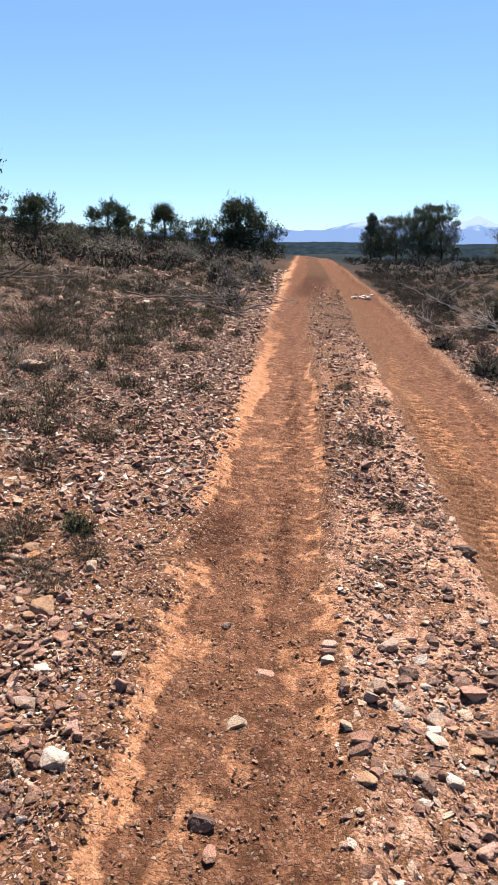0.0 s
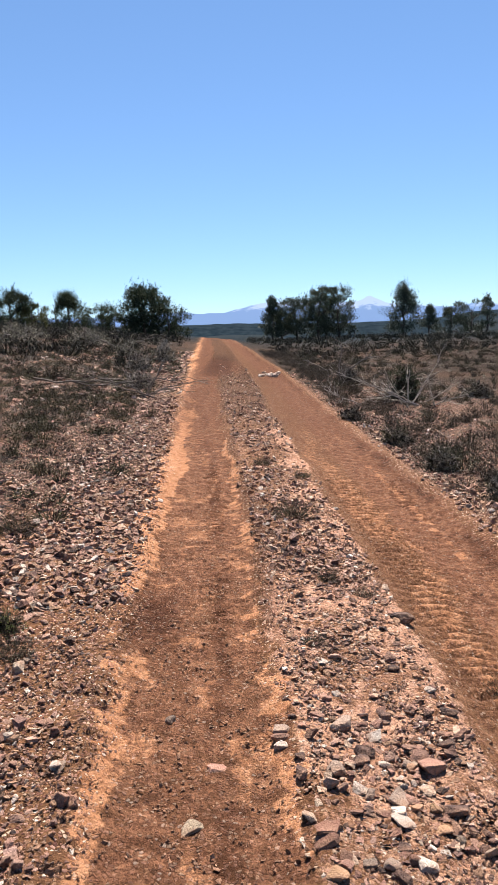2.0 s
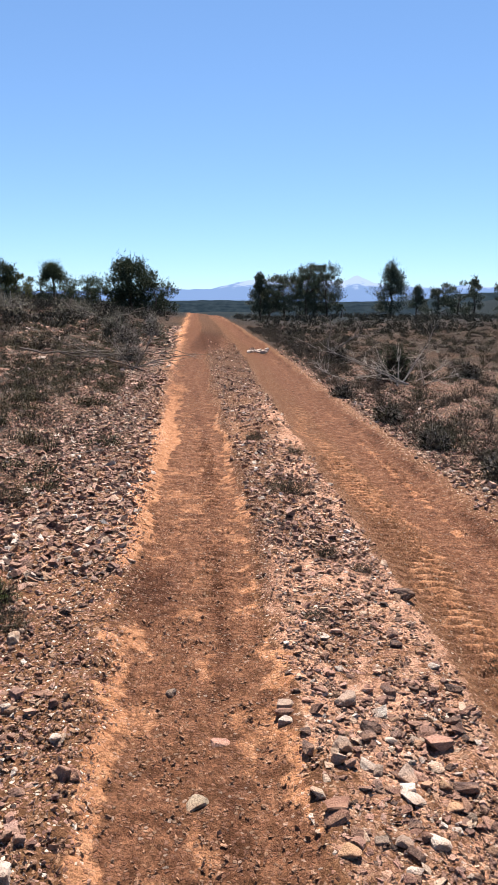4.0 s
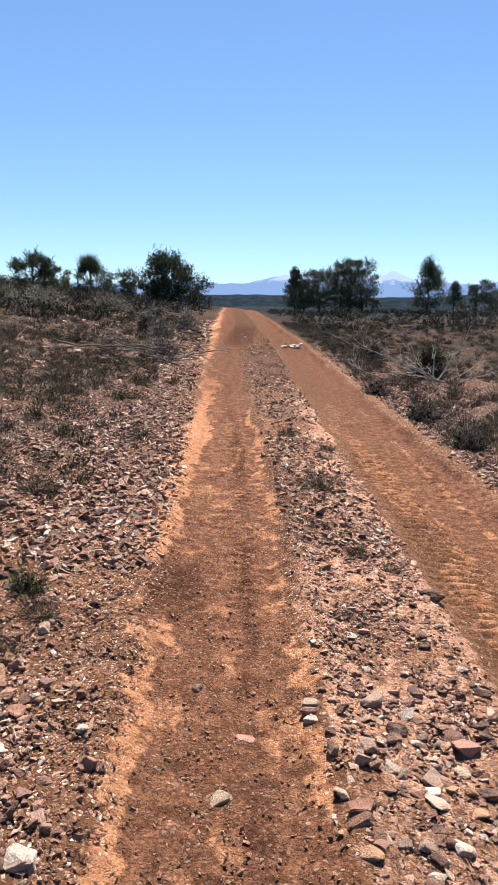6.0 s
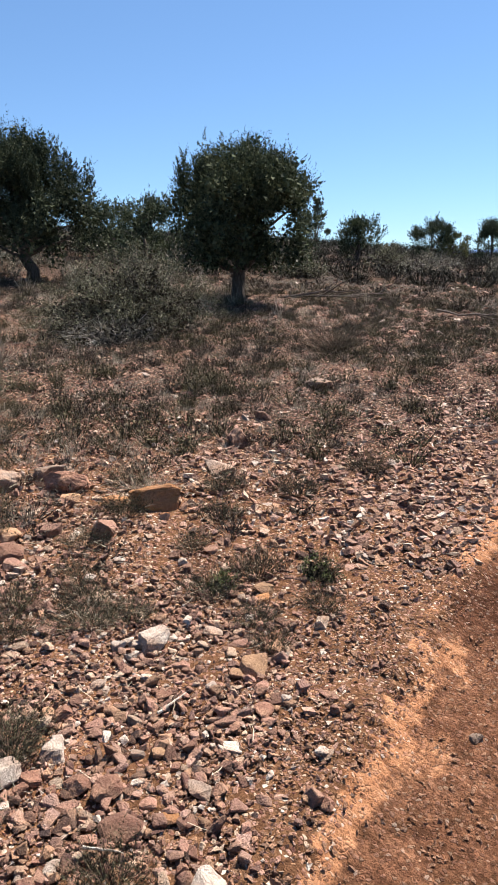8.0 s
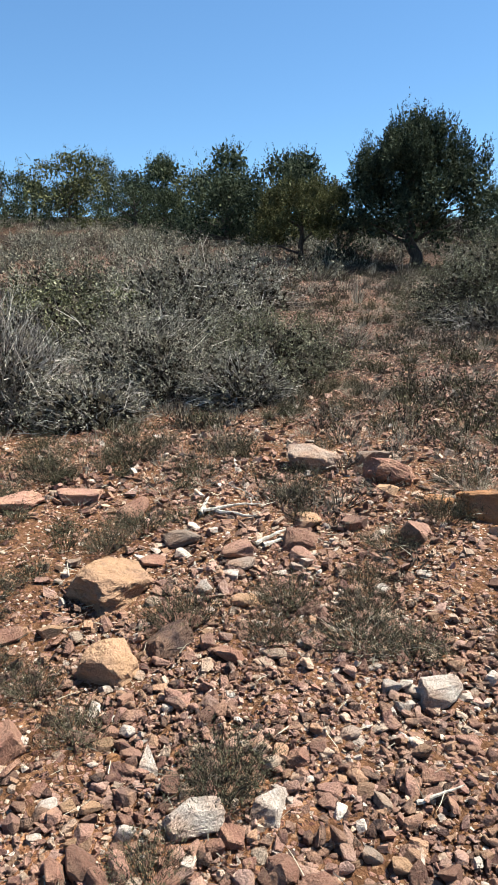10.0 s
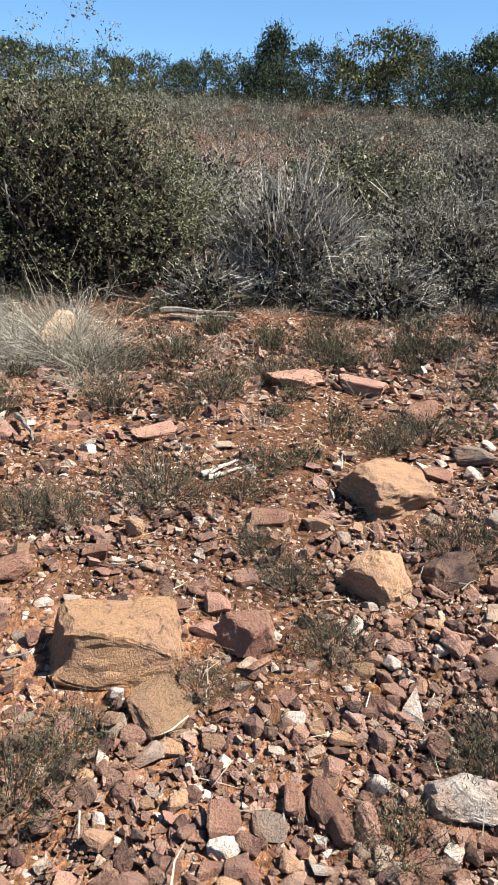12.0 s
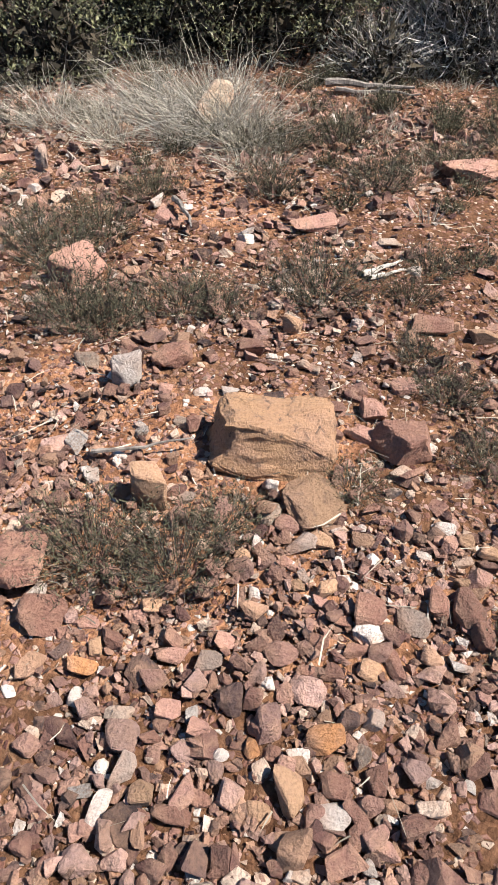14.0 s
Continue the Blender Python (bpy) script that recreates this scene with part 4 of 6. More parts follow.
def gravel(name, label, n, level, xs, ys, accept, lo, hi, power, seed, flat=(0.35, 0.95), forms=30, mat=None):
    """Loose stones as one sheet of separate pieces; sizes lean to the small end by power."""
    rng = np.random.default_rng(seed)
    shapes = []
    for k in range(forms):
        if level == 3:
            shapes.append(chip_form(rng, int(rng.integers(2, 6)), rng.uniform(0.10, 0.36), 0.22))
        elif level == 2:
            shapes.append(chip_form(rng, int(rng.integers(1, 4)), 0.0, 0.22))
        elif mat or hi < 0.03:
            shapes.append(hull_form(rng, 6 if mat else 5, rng.uniform(0, 0.8)))
        else:
            shapes.append(chip_form(rng, 0, 0.0, 0.32))
    x, y = stones_at(rng, n, xs, ys, lambda a, b: accept(a, b) * clear_of_rocks(a, b))
    z = ground(x, y)
    size = lo + (hi - lo) * rng.random(n) ** power
    s = Shape()
    which = rng.integers(0, forms, n)
    for k in range(forms):
        v, f = shapes[k]
        i = np.nonzero(which == k)[0]
        c = len(i)
        if not c:
            continue
        dims = np.stack([rng.uniform(0.55, 1.0, c), rng.uniform(0.7, 1.25, c), rng.uniform(*flat, c) * 0.75], 1) * size[i, None] / 2
        a, tx, ty = rng.uniform(0, 6.283, c), rng.normal(0, 0.28, c), rng.normal(0, 0.28, c)
        p = v[None] * dims[:, None]
        p = np.stack([p[..., 0] + p[..., 2] * ty[:, None], p[..., 1] + p[..., 2] * tx[:, None],
                      p[..., 2] - p[..., 0] * ty[:, None] - p[..., 1] * tx[:, None]], -1)
        ca, sa = np.cos(a)[:, None], np.sin(a)[:, None]
        p = np.stack([p[..., 0] * ca - p[..., 1] * sa, p[..., 0] * sa + p[..., 1] * ca, p[..., 2]], -1)
        p += np.stack([x[i], y[i], z[i] + dims[:, 2] * rng.uniform(0.3, 1.25, c)], 1)[:, None]
        faces = f[None] + (np.arange(c) * len(v))[:, None, None]
        s.add(p.reshape(-1, 3), tris=faces.reshape(-1, 3))
    return tagged(part(name, s, mat or GRAVEL), label, "gravel", kind="stuff")


def west(x, y):
    return step(left_track(y) - x, 0.36, 0.75)


def patchy(x, y, seed, lo=0.3, hi=0.6):
    return 0.25 + 0.75 * step(fractal(x * 1.3, y * 1.3, seed, 3), lo, hi)


def between(x, y):
    return step(x - left_track(y), 0.33, 0.55) * step(right_track(y) - x, 0.50, 0.70)


def east(x, y):
    return step(x - right_track(y), 0.56, 0.82)


gravel("gravel", "loose red, pink and tan stones covering the bank", 2900, 3, (-2.6, -0.5), (0.0, 3.2),
       lambda x, y: west(x, y) * patchy(x, y, 5) * (1 - 0.5 * step(-x, 1.7, 2.6)), 0.019, 0.055, 2.4, 11, (0.40, 1.0), 60)
gravel("gravel", "small red and tan stones wedged between the larger ones", 9500, 2, (-2.6, -0.5), (0.0, 3.2),
       lambda x, y: west(x, y) * patchy(x, y, 5) * (1 - 0.4 * step(-x, 1.7, 2.6)), 0.008, 0.027, 1.7, 8, (0.35, 1.1), 40)
gravel("gravel", "broken red and pink stones on the upper bank", 7500, 1, (-4.4, -0.6), (-1.2, 5.0),
       lambda x, y: west(x, y) * patchy(x, y, 15) * np.where((x > -2.6) & (y > 0) & (y < 3.2), 0.15, 1.0), 0.014, 0.062, 2.4, 10)
gravel("gravel", "fine red and tan chippings between the larger stones", 14000, 1, (-4.6, -0.5), (-0.6, 4.8),
       lambda x, y: step(left_track(y) - x, 0.28, 0.6) * patchy(x, y, 6), 0.006, 0.024, 1.8, 12)
gravel("gravel", "red and tan grit packed between the near stones", 18000, 1, (-2.7, -0.5), (-0.1, 3.3),
       lambda x, y: step(left_track(y) - x, 0.24, 0.5), 0.005, 0.018, 1.5, 9)
gravel("gravel", "flat pinkish stones strewn through the heath", 8500, 1, (-9.5, -0.9), (3.4, 14.0),
       lambda x, y: west(x, y) * patchy(x, y, 7) * np.exp(-np.maximum(0, -x - 1.6 - 0.12 * y) / 2.2) * np.exp(-np.maximum(0, y - 5) / 6), 0.016, 0.075, 2.4, 13, (0.28, 0.7))
gravel("gravel", "far scattered stones on the hillside", 3600, 1, (-14, -1.2), (11, 34),
       lambda x, y: west(x, y) * patchy(x, y, 8) * np.exp(-np.maximum(0, -x - 2.5) / 3.0), 0.04, 0.18, 2.2, 14, (0.25, 0.6))
gravel("gravel", "stones on the crown between the two ruts", 1100, 3, (-0.2, 1.6), (1.0, 4.6),
       lambda x, y: between(x, y) * patchy(x, y, 9), 0.014, 0.062, 3.4, 15, (0.25, 0.6))
gravel("gravel", "small flat stones packed on the crown", 2600, 2, (-0.2, 1.2), (1.2, 5.0),
       lambda x, y: between(x, y) * patchy(x, y, 19), 0.008, 0.034, 1.8, 27, (0.25, 0.7))
gravel("gravel", "fine chippings on the crown between the ruts", 12000, 1, (-0.3, 1.7), (0.9, 6.5),
       lambda x, y: between(x, y), 0.005, 0.022, 1.8, 16)
gravel("gravel", "gravel crown running on between the ruts", 5200, 1, (-1.2, 1.7), (4.2, 26),
       lambda x, y: between(x, y) * patchy(x, y, 10) * np.exp(-np.maximum(0, y - 6) / 7), 0.012, 0.06, 2.4, 17, (0.35, 0.9))
gravel("gravel", "gravel along the far edge of the track", 8000, 1, (1.3, 4.6), (2.6, 24),
       lambda x, y: east(x, y) * patchy(x, y, 11) * np.exp(-np.maximum(0, x - 2.6) / 0.9) * np.exp(-np.maximum(0, y - 7) / 7), 0.012, 0.075, 2.4, 18, (0.35, 0.9))
gravel("gravel", "grit and small clods lying in the ruts", 10000, 1, (-1.1, 2.1), (0.9, 9.0),
       lambda x, y: (1 - 0.9 * off_ruts(x, y)) * np.exp(-np.maximum(0, y - 2) / 3.0) * (1 - 0.75 * step(x, 0.65, 0.85)) * (1 - 0.8 * np.exp(-((x - left_track(y) + 0.35) / 0.10) ** 2)), 0.004, 0.020, 3.2, 19, mat=CLODS)

gravel("gravel", "crumbled dark red clods along the edge of the rut", 3500, 1, (-1.6, -0.4), (0.7, 7.0),
       lambda x, y: step(left_track(y) - x, 0.30, 0.36) * (1 - step(left_track(y) - x, 0.5, 0.85)) * np.exp(-np.maximum(0, y - 3) / 2.5), 0.005, 0.026, 2.4, 20, mat=CLODS)
gravel("gravel", "small broken stones on the red earth before the scrub", 6800, 1, (-4.2, -2.2), (-0.8, 3.2),
       lambda x, y: patchy(x, y, 26, 0.25, 0.5), 0.008, 0.05, 2.6, 21)
gravel("gravel", "small dark clods strewn over the pale crown", 2600, 1, (-0.2, 1.6), (1.2, 5.5),
       lambda x, y: between(x, y), 0.005, 0.024, 3.0, 22, mat=CLODS)

gravel("gravel", "small pale and dark stones along the shoulder of the track", 5000, 1, (-2.6, -0.7), (3.6, 14.0),
       lambda x, y: step(left_track(y) - x, 0.36, 0.46) * (1 - step(left_track(y) - x, 0.9, 1.5)) * np.exp(-np.maximum(0, y - 5) / 5), 0.012, 0.06, 2.2, 23)

gravel("gravel", "loose stones on the bank behind", 900, 1, (-4.5, -0.6), (-5.0, 0.1),
       lambda x, y: west(x, y) * patchy(x, y, 27) * np.exp(-np.maximum(0, -y - 1.0) / 2.0), 0.02, 0.08, 2.0, 24)
gravel("gravel", "loose stones beside the far rut", 800, 1, (1.9, 5.0), (-5.0, 3.2),
       lambda x, y: east(x, y) * patchy(x, y, 28) * np.exp(-np.maximum(0, x - 3.0) / 1.6), 0.02, 0.08, 2.0, 25)


def loose_stones():
    """The nearest middling stones, each a thing of its own."""
    rng = np.random.default_rng(77)
    meshes = []
    for k in range(14):
        v, f = chip_form(rng, int(rng.integers(3, 7)), rng.uniform(0.12, 0.36))
        dims = np.array([rng.uniform(0.6, 1), rng.uniform(0.8, 1.2), rng.uniform(0.45, 0.8)]) / 2
        meshes.append(Shape().add(v * dims, tris=f).mesh("stone", STONE["mixed"]))
    x, y = stones_at(rng, 120, (-3.0, -0.7), (0.1, 3.6), lambda a, b: west(a, b) * clear_of_rocks(a, b))
    x2, y2 = stones_at(rng, 20, (0.0, 1.0), (1.6, 4.0), lambda a, b: between(a, b) * clear_of_rocks(a, b))
    x, y = np.append(x, x2), np.append(y, y2)
    for k in range(len(x)):
        w = 0.034 + 0.034 * rng.random() ** 2
        ob = new("stone", meshes[k % 14])
        ob.matrix_world = pose(x[k], y[k], float(ground(x[k], y[k])) + w * 0.16, rng.normal(0, 14), rng.normal(0, 14), rng.uniform(0, 360)) @ Matrix.Scale(w, 4)
        tagged(ob, "loose angular stone lying on red earth", "stone", "loose stones")


loose_stones()


# ---- plants ----
def unit(v):
    return v / np.maximum(1e-9, np.linalg.norm(v, axis=-1, keepdims=True))


def blades(s, rng, root, tip, width, bend=0.0, simple=False):
    """Thin tapering blades from root to tip; unless simple, bent half way."""
    n = len(root)
    d = tip - root
    side = unit(np.cross(d, rng.normal(size=(n, 3)))) * (np.asarray(width).reshape(-1, 1) if np.ndim(width) else width) / 2
    if simple:
        s.add(np.stack([root - side, root + side, tip], 1).reshape(-1, 3), tris=np.arange(n * 3).reshape(-1, 3))
        return
    mid = root + d * 0.55 + rng.normal(size=(n, 3)) * bend * np.linalg.norm(d, axis=1, keepdims=True)
    v = np.stack([root - side, root + side, mid - side * 0.8, mid + side * 0.8, tip], 1)
    k = np.arange(n)[:, None] * 5
    s.add(v.reshape(-1, 3), quads=k + np.array([[0, 1, 3, 2]]), tris=k + np.array([[2, 3, 4]]))


def leaves(s, rng, at, size, out=None, wide=0.55, simple=False):
    """Small diamond leaves at the given places, or three-cornered ones where simple."""
    n = len(at)
    a = rng.normal(size=(n, 3))
    if out is not None:
        a = a * 0.8 + out
    a = unit(a)
    b = unit(np.cross(a, rng.normal(size=(n, 3))))
    k = np.asarray(size).reshape(-1, 1) if np.ndim(size) else size
    if simple:
        v = np.stack([at - b * k * wide / 2, at + b * k * wide / 2, at + a * k], 1)
        s.add(v.reshape(-1, 3), tris=np.arange(n * 3).reshape(-1, 3))
        return
    c = np.cross(a, b) * k * 0.12
    v = np.stack([at, at + a * k * 0.5 + b * k * wide / 2 + c, at + a * k, at + a * k * 0.5 - b * k * wide / 2 + c], 1)
    q = np.arange(n)[:, None] * 4 + np.array([[0, 1, 2, 3]])
    s.add(v.reshape(-1, 3), quads=q)


def tube(s, points, radii, sides=6):
    """A round limb through points."""
    p = np.asarray(points, float)
    n = len(p)
    d = unit(np.gradient(p, axis=0))
    ref = np.array([0.31, 0.17, 0.93]) if abs(d[0][2]) < 0.8 else np.array([0.93, 0.2, 0.1])
    a = unit(np.cross(d, ref))
    b = np.cross(d, a)
    t = np.arange(sides) * 2 * np.pi / sides
    ring = p[:, None] + (a[:, None] * np.cos(t)[None, :, None] + b[:, None] * np.sin(t)[None, :, None]) * np.asarray(radii)[:, None, None]
    k = (np.arange(n - 1)[:, None] * sides + np.arange(sides)[None]).ravel()
    j = (np.arange(n - 1)[:, None] * sides + (np.arange(sides)[None] + 1) % sides).ravel()
    s.add(ring.reshape(-1, 3), quads=np.stack([k, j, j + sides, k + sides], 1))


def wander(rng, start, end, n, amount):
    """A crooked line from start to end."""
    t = np.linspace(0, 1, n)[:, None]
    p = np.asarray(start) * (1 - t) + np.asarray(end) * t
    w = np.cumsum(rng.normal(size=(n, 3)), 0)
    w -= w[0] + (w[-1] - w[0]) * t
    return p + w * amount


def tuft_shape(rng, wide, high, stems, needles, thick=0.0022, lean=0.75):
    """A cushion of fine upright twigs with short needle leaves. Returns stems and leaves."""
    a, r = rng.uniform(0, 6.283, stems), np.sqrt(rng.random(stems))
    root = np.stack([np.cos(a) * r * wide * 0.22, np.sin(a) * r * wide * 0.22, np.full(stems, -0.01)], 1)
    out = np.stack([np.cos(a) * r * lean * wide * 0.5, np.sin(a) * r * lean * wide * 0.5, high * (1 - 0.45 * r * r) * rng.uniform(0.6, 1.1, stems)], 1)
    tip = root + out + rng.normal(size=(stems, 3)) * 0.12 * high
    tip[:, 2] = np.maximum(tip[:, 2], 0.015)
    s = Shape()
    blades(s, rng, root, tip, thick, 0.08)
    l = Shape()
    if needles:
        u = rng.uniform(0.3, 1.0, (stems, needles, 1))
        at = (root[:, None] * (1 - u) + tip[:, None] * u).reshape(-1, 3)
        leaves(l, rng, at, rng.uniform(0.008, 0.017, len(at)), out=np.array([0, 0, 0.9]), wide=0.17, simple=True)
    return s, l


def heath_tufts():
    """Low heath cushions close to the track: a few forms, copied."""
    rng = np.random.default_rng(301)
    forms = []
    for k in range(6):
        top = thing("heath_tuft", pose(0, 0, -50), "low grey-green heath cushion with needle-fine twigs", "shrub", "heath cushions")
        s, l = tuft_shape(rng, 0.24, 0.135, 240, 9, 0.0013, 0.95)
        part("twig_work", s, HEATH_DRY if k % 3 else DARK_TWIG, top, "thin brown stems")
        part("foliage", l, HEATH, top)
        forms.append(top)
    spots = [(-2.58, 0.96, .34), (-2.45, 0.56, .25), (-2.32, 0.38, .26), (-2.31, 1.23, .16), (-1.54, 0.72, .25), (-1.55, 0.55, .26), (-2.14, 1.30, .18), (-1.90, 1.37, .18),
             (-1.42, 1.40, .17), (-3.32, 1.14, .28), (-3.55, 1.42, .28), (-2.57, 1.22, .18), (-1.80, 1.07, .15), (-2.83, 0.22, .24), (-3.12, 0.33, .24),
             (-1.66, 0.80, .17), (-2.62, 0.15, .3), (-2.33, 0.28, .3), (-2.78, 0.0, .24), (-2.45, 0.68, .2), (-1.60, 1.68, .26), (-1.55, 1.62, .2), (-1.90, 2.28, .28), (-1.64, 2.80, .26),
             (-2.38, 2.80, .24), (-1.56, 3.08, .26), (-1.30, 3.22, .24), (-1.89, 4.10, .3), (-1.73, 4.80, .32), (-1.01, 1.48, .22), (-2.05, 2.05, .2), (-2.2, 2.55, .22),
             (-2.75, 1.30, .2), (-2.9, 1.75, .22), (-3.0, 1.95, .22), (-3.2, 0.75, .24), (-3.0, 2.7, .28), (-2.8, 3.6, .3), (-2.05, 3.5, .26), (-2.3, 3.9, .3), (-1.2, 2.6, .16), (-2.0, 0.05, .26), (-1.3, 0.2, .22),
             (0.33, 5.66, .34), (0.45, 4.2, .16), (0.15, 7.8, .26), (0.55, 7.2, .2), (0.62, 3.95, .14), (0.25, 3.3, .12), (1.15, 3.0, .2), (-3.7, 1.0, .3), (-3.75, 1.7, .32), (-3.6, 0.75, .28), (-3.85, 2.2, .34), (-3.7, 2.7, .3), (-2.02, 2.42, .24), (-1.78, 2.42, .22), (-1.35, 2.72, .2), (-1.18, 2.98, .22), (-2.25, 1.82, .26), (-2.2, 2.2, .24), (-1.95, 3.1, .2), (-2.5, 3.2, .3)]
    for k, (x, y, w) in enumerate(spots):
        m = pose(x, y, float(ground(x, y)), 0, 0, rng.uniform(0, 360)) @ Matrix.Diagonal((w / 0.24, w / 0.24 * rng.uniform(0.75, 1.1), w / 0.24 * rng.uniform(0.8, 1.1), 1))
        src = forms[k % 6]
        if k < 6:
            src.matrix_world = m
            src.matrix_basis = m
        else:
            c = copy_thing(src, Matrix())
            c.matrix_basis = m


heath_tufts()


def scatter_tufts(name, label, mat, n, xs, ys, accept, wide, high, stems, thick, seed, needles=0, leaf=0.02, forms=8, lean=0.9, category="scrub"):
    """A field of cushions or grass, as one sheet of pieces."""
    rng = np.random.default_rng(seed)
    x, y = stones_at(rng, n, xs, ys, accept)
    z = ground(x, y)
    made = []
    for k in range(forms):
        a, r = rng.uniform(0, 6.283, stems), np.sqrt(rng.random(stems))
        root = np.stack([np.cos(a) * r * 0.2, np.sin(a) * r * 0.2, np.full(stems, -0.03)], 1)
        tip = np.stack([np.cos(a) * r * lean * 0.55, np.sin(a) * r * lean * 0.55, (1 - 0.5 * r * r) * rng.uniform(0.5, 1.15, stems)], 1) + rng.normal(size=(stems, 3)) * 0.09
        made.append((root, tip))
    s = Shape()
    which = rng.integers(0, forms, n)
    for k in range(forms):
        i = np.nonzero(which == k)[0]
        c = len(i)
        if not c:
            continue
        w, h = rng.uniform(*wide, c), rng.uniform(*high, c)
        sc = np.stack([w * rng.uniform(0.8, 1.2, c), w, h], 1)[:, None]
        o = np.stack([x[i], y[i], z[i]], 1)[:, None]
        root, tip = (made[k][0][None] * sc + o).reshape(-1, 3), (made[k][1][None] * sc + o).reshape(-1, 3)
        blades(s, rng, root, tip, thick * 1.25, 0.06, True)
        if needles:
            u = rng.uniform(0.25, 1.0, (len(root), needles, 1))
            at = (root[:, None] * (1 - u) + tip[:, None] * u).reshape(-1, 3)
            leaves(s, rng, at, rng.uniform(0.6, 1.3, len(at)) * leaf * 1.2, out=np.array([0, 0, 0.5]), wide=0.25 if thick < 0.004 else 0.5, simple=True)
    return tagged(part(name, s, mat), label, category, kind="stuff")


def field(x, y):
    return step(left_track(y) - x, 0.9, 2.4)


def east_field(x, y):
    return step(x - right_track(y), 0.90, 1.65)


scatter_tufts("heath", "low dry brown heath over the hillside", HEATH_DRY, 1450, (-13, -1.6), (2.6, 17),
              lambda x, y: field(x, y) * patchy(x, y, 71, 0.35, 0.55) * np.where((y < 4.5) & (x > -2.8), 0.15, 1), (0.18, 0.42), (0.07, 0.18), 44, 0.0042, 401, 2, 0.018)
scatter_tufts("heath", "dull green heath cushions on the hillside", HEATH, 540, (-13, -1.6), (2.8, 18),
              lambda x, y: field(x, y) * patchy(x, y, 72, 0.4, 0.6) * np.where((y < 4.5) & (x > -2.8), 0.12, 1), (0.2, 0.45), (0.1, 0.22), 46, 0.0042, 402, 3, 0.016)
scatter_tufts("heath", "brown heath around the junipers", HEATH_DRY, 620, (-26, -11), (3.5, 24),
              lambda x, y: patchy(x, y, 82), (0.35, 0.8), (0.14, 0.34), 30, 0.009, 414, 1, 0.035)
scatter_tufts("dry_grass", "bleached dry grass between the heath", STRAW_GREY, 3200, (-12, -1.8), (2.4, 22),
              lambda x, y: field(x, y) * patchy(x, y, 73, 0.42, 0.58) * np.where((y < 4.5) & (x > -2.8), 0.1, 1), (0.14, 0.34), (0.05, 0.14), 24, 0.003, 403, category="grass")
scatter_tufts("heath", "distant brown heath to the crest", HEATH_DRY, 1100, (-34, -2.2), (15, 62),
              lambda x, y: field(x, y) * patchy(x, y, 74), (0.35, 0.9), (0.14, 0.36), 26, 0.018, 404, 1, 0.07)
scatter_tufts("heath", "grey-green scrub on the far hillside", SCRUB, 520, (-45, -2.6), (20, 82),
              lambda x, y: step(left_track(y) - x, 1.5, 4) * patchy(x, y, 75, 0.45, 0.6), (0.9, 1.9), (0.4, 0.85), 30, 0.03, 405, 3, 0.10)
scatter_tufts("heath", "brown heath on the flat beside the track", HEATH_DRY, 1000, (1.9, 22), (3.5, 48),
              lambda x, y: east_field(x, y) * patchy(x, y, 76), (0.3, 0.8), (0.12, 0.28), 34, 0.008, 406, 1, 0.035)
scatter_tufts("heath", "grey-green heath along the track edge", HEATH, 340, (1.9, 14), (3.8, 40),
              lambda x, y: east_field(x, y) * patchy(x, y, 77, 0.42, 0.6), (0.3, 0.75), (0.14, 0.32), 60, 0.006, 407, 3, 0.024)
scatter_tufts("heath", "low scrub on the far flat under the pines", SCRUB, 480, (0.5, 46), (34, 88),
              lambda x, y: step(x - right_track(y), 0.8, 3) * patchy(x, y, 78), (0.8, 1.8), (0.3, 0.75), 26, 0.035, 408, 3, 0.1)
scatter_tufts("dry_grass", "pale dry grass on the flat", STRAW, 450, (2.2, 20), (6, 40),
              lambda x, y: east_field(x, y) * patchy(x, y, 79, 0.45, 0.6), (0.2, 0.5), (0.06, 0.16), 24, 0.008, 409, category="grass")
scatter_tufts("heath", "small grey-green heath tufts before the scrub", HEATH, 150, (-4.7, -2.7), (-1.4, 4.3),
              lambda x, y: 0.2 + 0.8 * step(-x, 2.9, 4.2), (0.12, 0.32), (0.06, 0.16), 95, 0.0015, 412, 5, 0.011)
scatter_tufts("dry_grass", "thin grey straw before the scrub", STRAW, 160, (-4.8, -2.8), (-1.4, 4.3),
              lambda x, y: step(-x, 2.8, 4.3), (0.12, 0.3), (0.04, 0.14), 30, 0.003, 413, category="grass")
scatter_tufts("scrub", "grey scrub filling the ground up to the trees", OAK_GREY, 400, (-46, -6.5), (-12, 16),
              lambda x, y: patchy(x, y, 80, 0.35, 0.6) * np.where((x > -11) & (y > 4.0), 0.05, 1), (0.8, 1.8), (0.28, 0.64), 40, 0.012, 410, 5, 0.050)
scatter_tufts("dry_grass", "pale grass among the far scrub", STRAW, 500, (-40, -5.5), (-10, 16),
              lambda x, y: patchy(x, y, 81, 0.4, 0.6), (0.3, 0.7), (0.2, 0.45), 26, 0.010, 411, category="grass")

